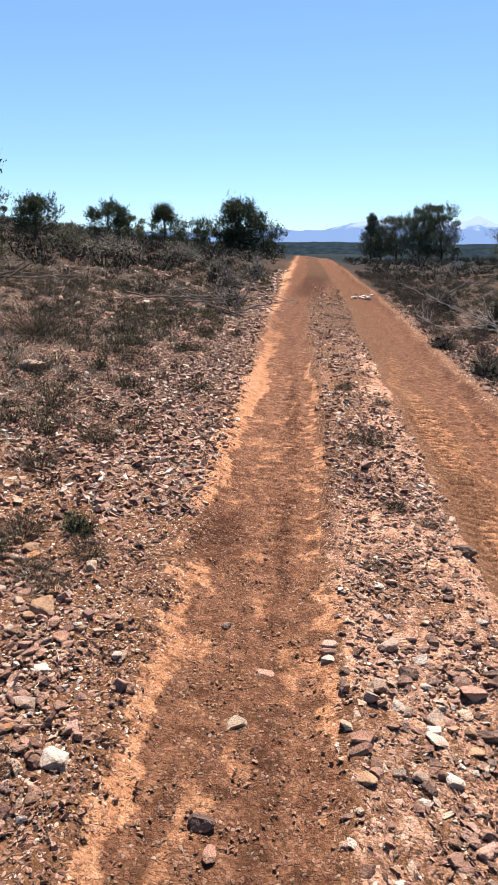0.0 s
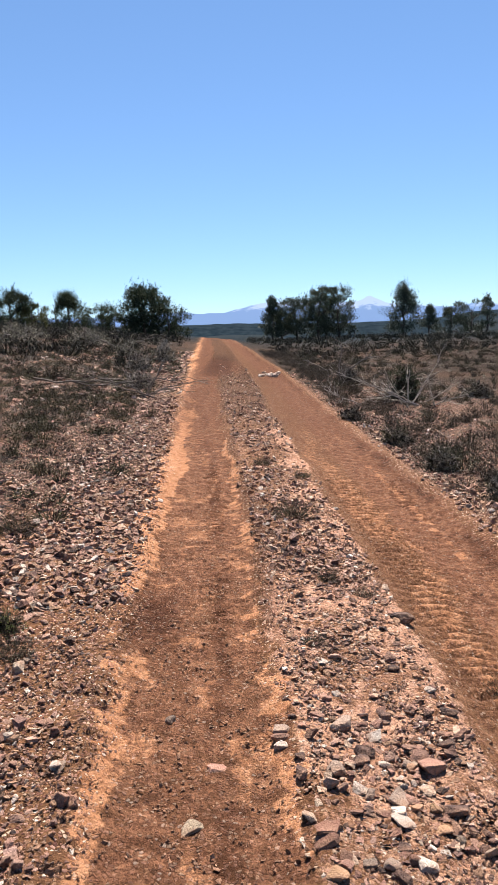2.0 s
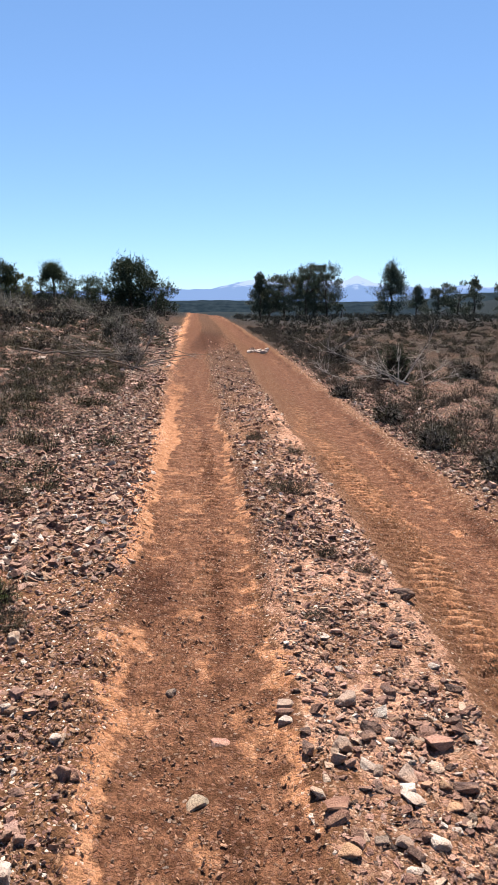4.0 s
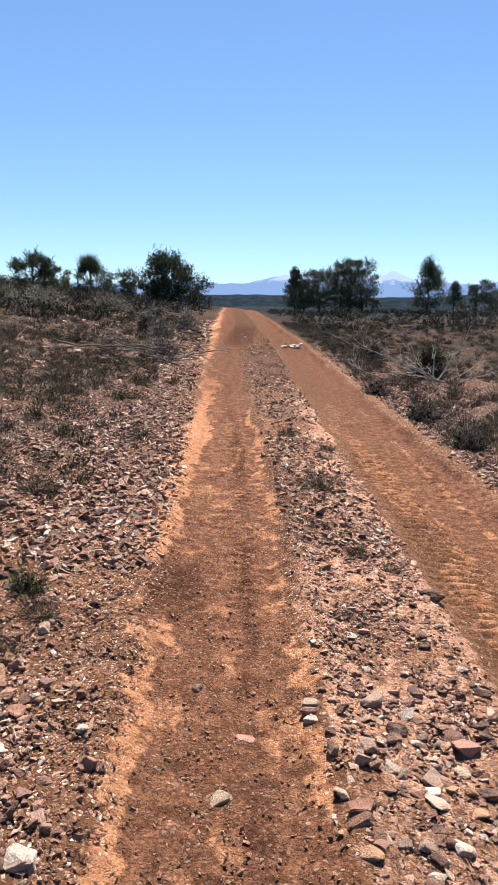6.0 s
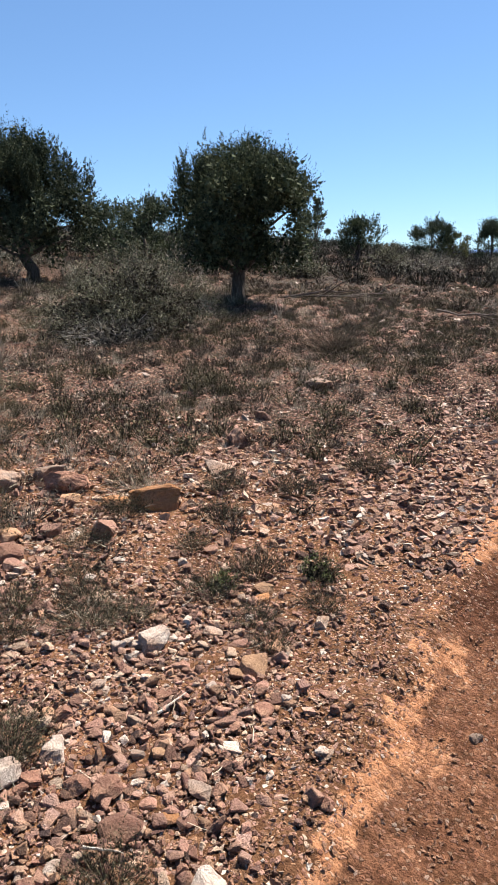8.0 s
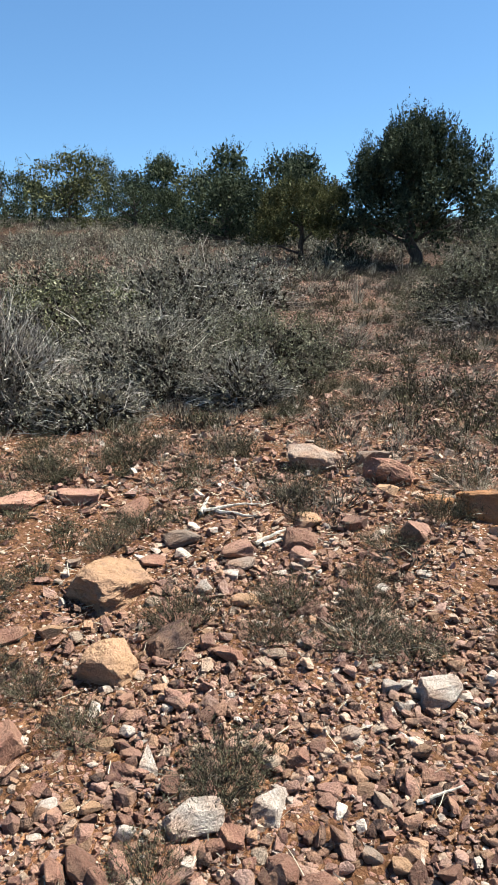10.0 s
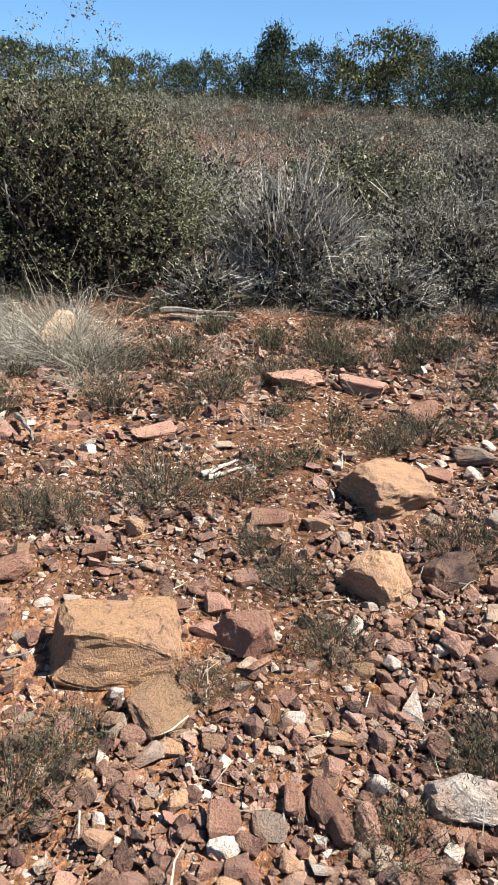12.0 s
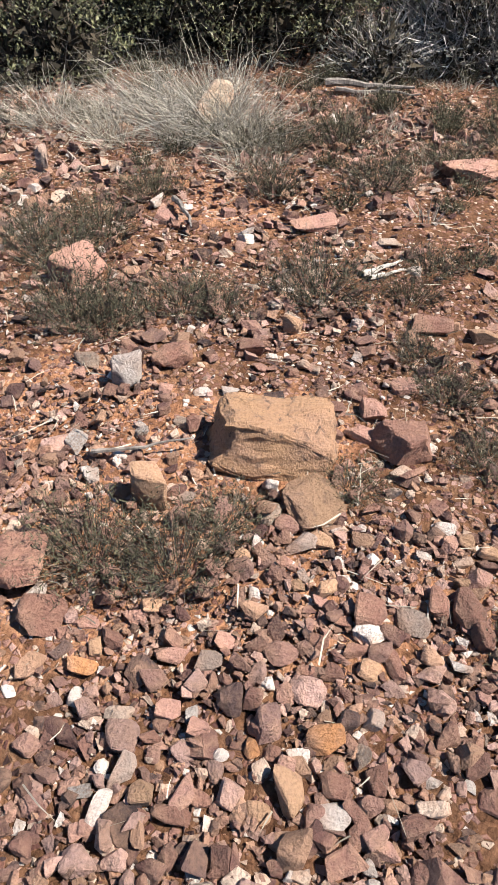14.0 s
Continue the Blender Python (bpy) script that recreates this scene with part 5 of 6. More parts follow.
scatter_tufts("heath", "brown-grey heath close along the track", HEATH_DRY, 430, (1.2, 6.5), (5.5, 40),
              lambda x, y: step(x - right_track(y), 0.80, 1.25) * np.exp(-np.maximum(0, x - right_track(y) - 1.2) / 1.5) * patchy(x, y, 84, 0.3, 0.5), (0.28, 0.65), (0.12, 0.30), 60, 0.0045, 415, 2, 0.022)
scatter_tufts("heath", "dark heath on the bank above the track", HEATH, 440, (-9.0, -1.2), (4.2, 32),
              lambda x, y: step(left_track(y) - x, 0.65, 1.6) * np.exp(-np.maximum(0, left_track(y) - x - 1.5) / 3.0) * patchy(x, y, 85, 0.35, 0.55), (0.28, 0.65), (0.10, 0.24), 60, 0.0045, 416, 2, 0.022)

scatter_tufts("heath", "low brown heath behind and beside the track", HEATH_DRY, 260, (-9, 9), (-9, 3.4),
              lambda x, y: np.where((x > right_track(y) + 0.9) | ((x < left_track(y) - 0.9) & (y < -1.3)), 1.0, 0.0) * patchy(x, y, 86), (0.25, 0.6), (0.10, 0.24), 36, 0.006, 417, 1, 0.03)


def litter():
    """Bits of straw and twig lying on the stones."""
    rng = np.random.default_rng(31)
    x, y = stones_at(rng, 1500, (-3.6, -0.8), (-0.3, 4.5), lambda a, b: west(a, b) * (0.3 + 0.7 * step(-a, 1.0, 2.4)))
    a, n = rng.uniform(0, 6.283, 1500), rng.uniform(0.02, 0.10, 1500)
    root = np.stack([x, y, ground(x, y) + rng.uniform(0.008, 0.035, 1500)], 1)
    tip = root + np.stack([np.cos(a) * n, np.sin(a) * n, rng.normal(0, 0.008, 1500)], 1)
    s = Shape()
    blades(s, rng, root, tip, rng.uniform(0.0012, 0.004, 1500), 0.05)
    tagged(part("plant_litter", s, STRAW), "straw and twig bits lying over the stones", "litter", kind="stuff")


litter()


def grass_clump(x, y, wide, high, n, seed, label, mat=None):
    rng = np.random.default_rng(seed)
    top = thing("grass_clump", pose(x, y, float(ground(x, y))), label, "grass", "straw clumps")
    for name, count, h in (("straw_tuft", n, high), ("seed_head", n // 8, high * 1.7)):
        a, r = rng.uniform(0, 6.283, count), np.sqrt(rng.random(count))
        root = np.stack([np.cos(a) * r * wide * 0.3, np.sin(a) * r * wide * 0.3, np.full(count, -0.01)], 1)
        tip = np.stack([np.cos(a) * r * wide * 0.62, np.sin(a) * r * wide * 0.62, h * rng.uniform(0.3, 1.0, count) * (1 - 0.45 * r * r)], 1)
        tip += rng.normal(size=(count, 3)) * np.array([0.24, 0.26, 0.10]) * (high / 0.3) + np.array([0, -0.08, 0]) * (high / 0.3)
        tip[:, 2] = np.maximum(tip[:, 2], 0.01)
        s = Shape()
        blades(s, rng, root, tip, 0.0024 if name == "straw_tuft" else 0.002, 0.16)
        part(name, s, mat or STRAW, top)


for k, (x, y, w, h) in enumerate([(-3.78, 0.58, 0.34, 0.20), (-3.68, 0.36, 0.36, 0.17), (-3.86, 0.22, 0.34, 0.22), (-3.82, -0.02, 0.30, 0.10), (-3.95, 0.46, 0.30, 0.26), (-3.60, 0.62, 0.26, 0.12), (-3.75, -0.25, 0.34, 0.16), (-3.60, 0.06, 0.30, 0.12), (-3.70, 0.50, 0.26, 0.18)]):
    grass_clump(x, y, w, h, 420, 30 + k, "pale bleached straw clump before the scrub")
grass_clump(-3.40, 0.62, 0.26, 0.08, 200, 4, "small flattened straw tuft")
grass_clump(-1.88, 2.33, 0.24, 0.07, 180, 5, "flattened grey straw tuft among stones")
grass_clump(-2.62, 3.55, 0.32, 0.13, 220, 6, "dry straw tuft behind the orange rock")
grass_clump(-4.0, 9.0, 0.75, 0.5, 900, 7, "dry brown broom clump on the slope", HEATH_DRY)


def sprays(s, rng, base, heading, length, count, leaf, wide, spread=0.16, along=0.9, simple=True):
    """Leafy shoots: each has small leaves gathered round a line that narrows to its tip."""
    n = len(base)
    u = rng.random((n, count, 1))
    at = base[:, None] + heading[:, None] * length[:, None, None] * u
    at = at + rng.normal(size=(n, count, 3)) * length[:, None, None] * spread * (1 - 0.8 * u)
    out = np.repeat(heading, count, 0) * along
    size = (rng.uniform(0.6, 1.3, (n, count)) * (1 - 0.35 * u[..., 0]) * leaf).ravel()
    leaves(s, rng, at.reshape(-1, 3), size, out=out, wide=wide, simple=simple)


def bush(x, y, wide, high, stems, leaf_count, leaf_size, leaf_mat, label, seed, deep=None, twig=0.006, bare=0.2, name="bush"):
    """A rounded thicket: crooked branches, twigs that fan out to the dome, dark fill for inner shade, live sprigs
    outside.
    """
    rng = np.random.default_rng(seed)
    deep = deep or wide
    top = thing(name, pose(x, y, float(ground(x, y)) - 0.02), label, "bush")
    half = np.array([deep / 2, wide / 2, high])

    def dome(n, power):
        d = rng.normal(size=(n, 3))
        d[:, 2] = np.abs(d[:, 2])
        d = unit(d)
        az = np.arctan2(d[:, 1], d[:, 0])
        lump = 0.60 + 0.44 * value_noise(az * 1.7 + seed, d[:, 2] * 2.8 + seed, seed) + 0.22 * value_noise(az * 5.0 + seed, d[:, 2] * 7.0 + seed, seed + 3)
        return d, d * (rng.random((n, 1)) ** power) * lump[:, None]
    main = Shape()
    for p in dome(14, 0.3)[1]:
        tube(main, wander(rng, (rng.normal(0, 0.05), rng.normal(0, 0.05), -0.03), p * half * 0.85, 6, 0.03 * high), np.linspace(0.015, 0.004, 6) * (0.6 + 0.5 * high), 5)
    part("branch_work", main, DARKWOOD, top)
    leafy = leaf_count > 4 * stems
    d, p = dome(stems, 0.30)
    tip = p * half + rng.normal(size=(stems, 3)) * 0.02 * high
    if leafy:
        root = p * half * rng.uniform(0.45, 0.9, (stems, 1)) + rng.normal(size=(stems, 3)) * 0.08 * half
    else:
        root = p * half * rng.uniform(0.10, 0.75, (stems, 1)) + rng.normal(size=(stems, 3)) * 0.06 * half
    root[:, 2] = np.maximum(root[:, 2], 0.0)
    tip[:, 2] = np.maximum(tip[:, 2], rng.uniform(0.0, 0.12, stems) * high)
    t = Shape()
    blades(t, rng, root, tip, twig * rng.uniform(0.4, 1.1, stems), 0.16)
    part("twig_work", t, TWIG if leaf_mat == OAK_GREY or not leafy else DARK_TWIG, top, "bare grey twigs" if leaf_mat == OAK_GREY or not leafy else "thin brown twigs")
    # near-black leaves fill the dome in place of its inner shade
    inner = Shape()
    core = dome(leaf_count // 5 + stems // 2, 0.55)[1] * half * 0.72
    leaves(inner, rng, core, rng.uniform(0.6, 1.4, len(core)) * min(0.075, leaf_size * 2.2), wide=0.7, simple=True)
    part("dead_leaves", inner, SHADE_LEAVES, top, "dark brown leaves filling in for inner shade")
    if leaf_count:
        each = 14
        n = max(12, leaf_count // each)
        k = rng.integers(0, stems, n)
        base = root[k] * 0.25 + tip[k] * 0.75
        keep = base[:, 2] > high * bare * rng.random(n) * 0.8
        base, k = base[keep], k[keep]
        heading = unit(unit(tip[k] - root[k]) * 0.8 + np.array([0, 0, 0.25]) + rng.normal(size=(len(k), 3)) * 0.35)
        s = Shape()
        sprays(s, rng, base, heading, rng.uniform(0.6, 1.4, len(k)) * (0.05 + 0.05 * min(2.2, wide)) * (leaf_size / 0.03) ** 0.5, each, leaf_size, 0.6, 0.24, 0.4, leaf_size > 0.037 or leaf_count >= 30000)
        part("foliage", s, leaf_mat, top)
    return top


bush(-5.1, 0.25, 2.7, 1.52, 2200, 60000, 0.020, OAK, "dense dark green kermes oak bush", 501, 1.6, 0.005)
bush(-4.45, -0.50, 1.0, 0.60, 800, 6500, 0.024, OAK, "low green oak bush at the foot of a taller one", 502, 0.8, 0.005)
bush(-4.95, 1.65, 1.5, 0.92, 4600, 6000, 0.022, OAK_GREY, "bare grey twiggy thicket on the slope", 503, 1.3, 0.006)
bush(-5.10, 2.75, 1.7, 0.80, 2600, 21000, 0.020, OAK_GREY, "grey-leaved oak scrub thicket", 504, 1.4, 0.004)
bush(-5.20, 3.75, 1.6, 0.60, 2400, 18000, 0.020, OAK_GREEN, "olive-leaved oak scrub with bare stems at its edge", 505, 1.5, 0.004)
bush(-4.60, 3.25, 1.1, 0.50, 1500, 5000, 0.022, OAK_GREY, "low grey twiggy scrub thicket", 506, 0.8, 0.005)
bush(-4.62, 2.15, 1.0, 0.42, 1500, 4500, 0.022, OAK_GREY, "low grey twiggy scrub thicket", 516, 0.7, 0.005)
bush(-4.72, 1.15, 0.7, 0.38, 1200, 700, 0.022, OAK_GREY, "low tangle of grey twigs", 517, 0.8, 0.005)
bush(-6.9, 2.5, 2.4, 0.66, 900, 12000, 0.038, OAK, "olive-green oak scrub thicket", 507, 1.8, 0.006)
bush(-7.3, 3.9, 2.2, 1.05, 1400, 17000, 0.028, OAK_GREY, "wide grey-green oak scrub", 508, 1.8, 0.006)
bush(-8.6, 5.2, 2.2, 0.9, 1000, 5000, 0.038, OAK_GREY, "grey-green oak scrub on the slope", 509, 1.8, 0.007)
bush(-6.7, 8.0, 3.7, 1.30, 2000, 42000, 0.025, OAK_GREEN, "rounded dusty green oak bush", 510, 2.3, 0.006)
# bush added to make the black patch beside the second juniper
bush(-13.4, 10.2, 2.0, 0.65, 500, 5000, 0.045, JUNIPER, "low juniper bush added for a dark patch by a tree", 518, 1.5, 0.006)
bush(-1.31, 3.22, 0.22, 0.13, 160, 900, 0.012, HERB, "small fresh green herb tuft", 519, 0.2, 0.002)
bush(-1.62, 2.86, 0.18, 0.10, 140, 700, 0.012, HERB, "small fresh green herb tuft", 531, 0.17, 0.002)
bush(3.0, 7.7, 0.35, 0.14, 160, 900, 0.018, HERB, "green herb patch beside the track", 532, 0.3, 0.003)
bush(-6.25, 7.3, 2.2, 0.42, 1100, 1500, 0.028, OAK_GREY, "low grey scrub skirt before the round bush", 511, 0.9, 0.006)
bush(-6.4, 0.9, 1.9, 0.60, 2600, 3500, 0.028, OAK_GREY, "bare grey twiggy thicket on the slope", 512, 1.4, 0.006)
bush(-8.0, 1.2, 2.0, 0.66, 1800, 1500, 0.034, OAK_GREY, "pale bare thicket on the slope", 513, 1.6, 0.007)
bush(-6.7, -1.3, 2.4, 1.5, 1000, 6500, 0.038, OAK, "dark green oak bush behind others", 514, 1.8, 0.007)
bush(-9.6, 3.2, 2.4, 0.70, 900, 4000, 0.045, OAK_GREEN, "olive oak scrub on the slope", 515, 2.0, 0.008)
bush(2.3, 8.1, 0.75, 0.36, 700, 2200, 0.020, HEATH, "low grey-green shrub beside the track", 520, 0.6, 0.005)
bush(2.15, 9.9, 0.65, 0.36, 600, 1700, 0.022, HEATH, "low grey-green shrub beside the track", 521, 0.6, 0.005)
bush(2.55, 6.6, 0.6, 0.38, 700, 2200, 0.018, HEATH, "low grey-green shrub beside the track", 522, 0.6, 0.004)
bush(2.75, 7.4, 0.55, 0.25, 500, 1300, 0.018, HEATH_DRY, "low brown shrub beside the track", 523, 0.6, 0.004)
bush(3.6, 15.5, 0.9, 1.0, 700, 9000, 0.030, JUNIPER, "green juniper shrub among dead branches", 524, 0.9, 0.006)
bush(1.9, 12.2, 0.6, 0.35, 450, 1300, 0.025, HEATH_DRY, "brown heath shrub beside the track", 525, 0.6, 0.006)
bush(-4.2, 26.0, 1.1, 0.8, 450, 2000, 0.05, OAK_GREY, "brown-grey shrub on the slope", 526, 1.0, 0.012)
bush(-2.7, 25.0, 1.6, 0.95, 1300, 900, 0.05, OAK_GREY, "twiggy grey shrub by the track", 527, 0.8, 0.012)
bush(-2.3, 15.6, 1.2, 0.55, 900, 600, 0.03, HEATH_DRY, "twiggy brown shrub at the edge of the track", 533, 0.9, 0.008)
bush(-2.9, 20.0, 1.5, 0.7, 1000, 800, 0.04, HEATH_DRY, "twiggy brown shrub above the track", 534, 1.2, 0.010)
bush(4.8, 12.0, 1.0, 0.4, 450, 1500, 0.028, HEATH, "grey-green heath shrub on the flat", 528, 0.9, 0.006)
bush(5.6, 16.5, 1.2, 0.5, 450, 1500, 0.035, HEATH_DRY, "brown heath shrub on the flat", 529, 1.0, 0.008)
bush(3.0, 19.5, 1.1, 0.7, 500, 1500, 0.035, HEATH_DRY, "brown twiggy shrub near the track", 530, 1.0, 0.008)
for k, (x, y, w, h) in enumerate([(-9.0, 28.0, 3.4, 1.0), (-11.5, 30.5, 3.0, 1.1), (-6.6, 31.0, 2.4, 0.9), (-14.5, 27.0, 3.0, 1.1), (-17.5, 30.0, 3.4, 1.2), (-10.5, 20.5, 2.2, 0.8), (-13.0, 18.0, 2.2, 0.9)]):
    bush(x, y, w, h, 500, 3200, 0.07, OAK_GREEN if k % 2 else OAK_GREY, "green-brown scrub on the slope", 540 + k, w * 0.8, 0.014)


# ---- dead wood ----
def branch_pile(name, label, x, y, limbs, mat, seed, category="branch"):
    """Fallen limbs: each runs from one point to another and forks on the way."""
    rng = np.random.default_rng(seed)
    z = float(ground(x, y))
    top = thing(name, pose(x, y, z), label, category)
    for start, end, thick, forks in limbs:
        s = Shape()
        p = wander(rng, start, end, 9, 0.013 * np.linalg.norm(np.subtract(end, start)))
        tube(s, p, np.linspace(thick, thick * 0.3, 9), 6)
        for _ in range(forks):
            k = rng.integers(2, 8)
            d = np.subtract(end, start) / np.linalg.norm(np.subtract(end, start))
            e = p[k] + (d * rng.uniform(0.2, 0.7) + rng.normal(size=3) * np.array([0.5, 0.5, 0.35])) * np.linalg.norm(np.subtract(end, start)) * 0.38
            e[2] = max(e[2], 0.03)
            q = wander(rng, p[k], e, 6, 0.03)
            tube(s, q, np.linspace(thick * 0.5, thick * 0.14, 6), 5)
            for _ in range(2):
                e2 = q[3] + (e - q[0]) * 0.5 + rng.normal(size=3) * 0.12
                tube(s, wander(rng, q[3], e2, 4, 0.015), np.linspace(thick * 0.25, thick * 0.08, 4), 4)
        part("limb", s, mat, top)
    return top


branch_pile("dead_bush", "dead bush of bleached bare branches by the track", 3.45, 14.6,
            [((0, 0, 0), (0.06, 0.1, 0.78), 0.018, 5), ((0.25, 0, 0.03), (-1.05, -0.1, 0.62), 0.022, 9), ((0.1, 0, 0.05), (0.75, 0.2, 1.0), 0.020, 8), ((0.2, 0, 0.02), (-0.8, 0.4, 0.20), 0.020, 7),
             ((0.55, 0, 0.02), (1.25, -0.2, 0.30), 0.016, 7), ((0.6, 0, 0.02), (0.45, 0.1, 0.62), 0.016, 6), ((-0.1, 0, 0.05), (-0.45, 0.2, 0.80), 0.014, 6), ((-0.9, 0.2, 0.02), (-1.75, 0.1, 0.40), 0.018, 7),
             ((0.1, 0.1, 0.1), (-0.6, -0.3, 0.42), 0.016, 6), ((0.4, 0, 0.1), (1.0, -0.4, 0.55), 0.014, 6)], DEADWOOD, 601, "dead bush")
branch_pile("dead_bush", "grey fallen branches in the heath", 3.3, 23.5,
            [((-0.2, 0, 0), (-1.2, 0.2, 0.5), 0.04, 4), ((0, 0, 0), (1.2, 0.3, 0.7), 0.04, 4), ((0, 0, 0), (0.1, 0.2, 1.2), 0.03, 3)], DARKWOOD, 602, "dead bush")
branch_pile("fallen_branch", "long fallen branch lying on the slope", -4.4, 14.8,
            [((0, 0, 0.10), (2.4, -1.2, 0.06), 0.026, 4), ((0.9, -0.5, 0.06), (3.2, -0.3, 0.03), 0.018, 4)], DARKWOOD, 603)
branch_pile("dead_bush", "small dead branches standing by the track", -1.95, 13.7,
            [((0, 0, 0), (-0.5, 0.2, 0.62), 0.02, 6), ((0, 0, 0), (0.4, 0.1, 0.70), 0.02, 6), ((-0.3, 0, 0), (0.9, 0.6, 0.25), 0.02, 5), ((0.2, 0, 0), (-1.1, 0.0, 0.55), 0.018, 6), ((-0.5, 0, 0.05), (-1.3, 0.3, 0.2), 0.018, 5)], DARKWOOD, 604, "dead bush")
branch_pile("fallen_branch", "cut grey branches heaped under the juniper", -7.2, 14.4,
            [((-0.9, -0.2, 0.05), (1.0, 0.9, 0.2), 0.035, 3), ((-0.5, 0.3, 0.05), (1.4, 1.6, 0.12), 0.03, 3), ((0.0, 0.6, 0.04), (1.0, 0.4, 0.5), 0.025, 2)], DARKWOOD, 605)
branch_pile("fallen_branch", "dead scrub branches by the crest", -5.4, 30.0,
            [((0, 0, 0.1), (1.8, 0.3, 0.5), 0.04, 4), ((0.2, 0, 0.1), (-1.4, 0.2, 0.8), 0.04, 4)], DARKWOOD, 606)
branch_pile("stick", "old grey stick lying before the scrub", -4.37, 0.9, [((0, 0, 0.04), (0.03, 0.42, 0.05), 0.02, 1), ((0.03, 0.05, 0.02), (0.06, 0.45, 0.03), 0.013, 0)], DARKWOOD, 607)
branch_pile("stick", "short broken stick on red earth", -3.05, 0.42, [((0, 0, 0.03), (0.22, 0.10, 0.02), 0.012, 0)], DARKWOOD, 608)
branch_pile("stick", "weathered straw-coloured root splinter", -2.66, 1.08, [((0, 0, 0.02), (-0.10, 0.12, 0.03), 0.011, 0), ((0.02, 0.02, 0.02), (-0.06, 0.13, 0.02), 0.009, 0)], DEADWOOD, 609)
branch_pile("root", "pale splintered root lying on the stones", -3.0, 2.22,
            [((0, 0, 0.02), (-0.08, 0.08, 0.06), 0.014, 0), ((0, 0.02, 0.03), (0.05, 0.28, 0.03), 0.009, 1), ((-0.02, 0.05, 0.02), (0.16, 0.2, 0.02), 0.012, 0)], DEADWOOD, 610, "root")
branch_pile("root", "pale broken root beside small stones", -2.62, 2.30, [((0, 0, 0.02), (-0.04, 0.20, 0.04), 0.010, 0), ((0.03, 0.02, 0.02), (0.0, 0.16, 0.02), 0.011, 0)], DEADWOOD, 611, "root")
branch_pile("stick", "thin grey stick beside the sandstone block", -1.80, 0.48, [((0, 0, 0.03), (-0.06, 0.22, 0.05), 0.006, 0)], DARKWOOD, 612)
branch_pile("stick", "bleached twig between the stones", -1.30, 2.02, [((0, 0, 0.02), (0.02, 0.13, 0.03), 0.006, 0)], DEADWOOD, 613)
for k, (x, y, a) in enumerate([(-1.55, 6.3, 0.3), (-2.05, 5.9, 1.2), (-1.12, 1.5, 0.2)]):
    n = 0.3 if y > 5 else 0.12
    branch_pile("stick", "bleached stick lying on the stones", x, y, [((0, 0, 0.03), (n * math.cos(a), n * math.sin(a), 0.05), 0.0045, 0)], DEADWOOD, 620 + k)


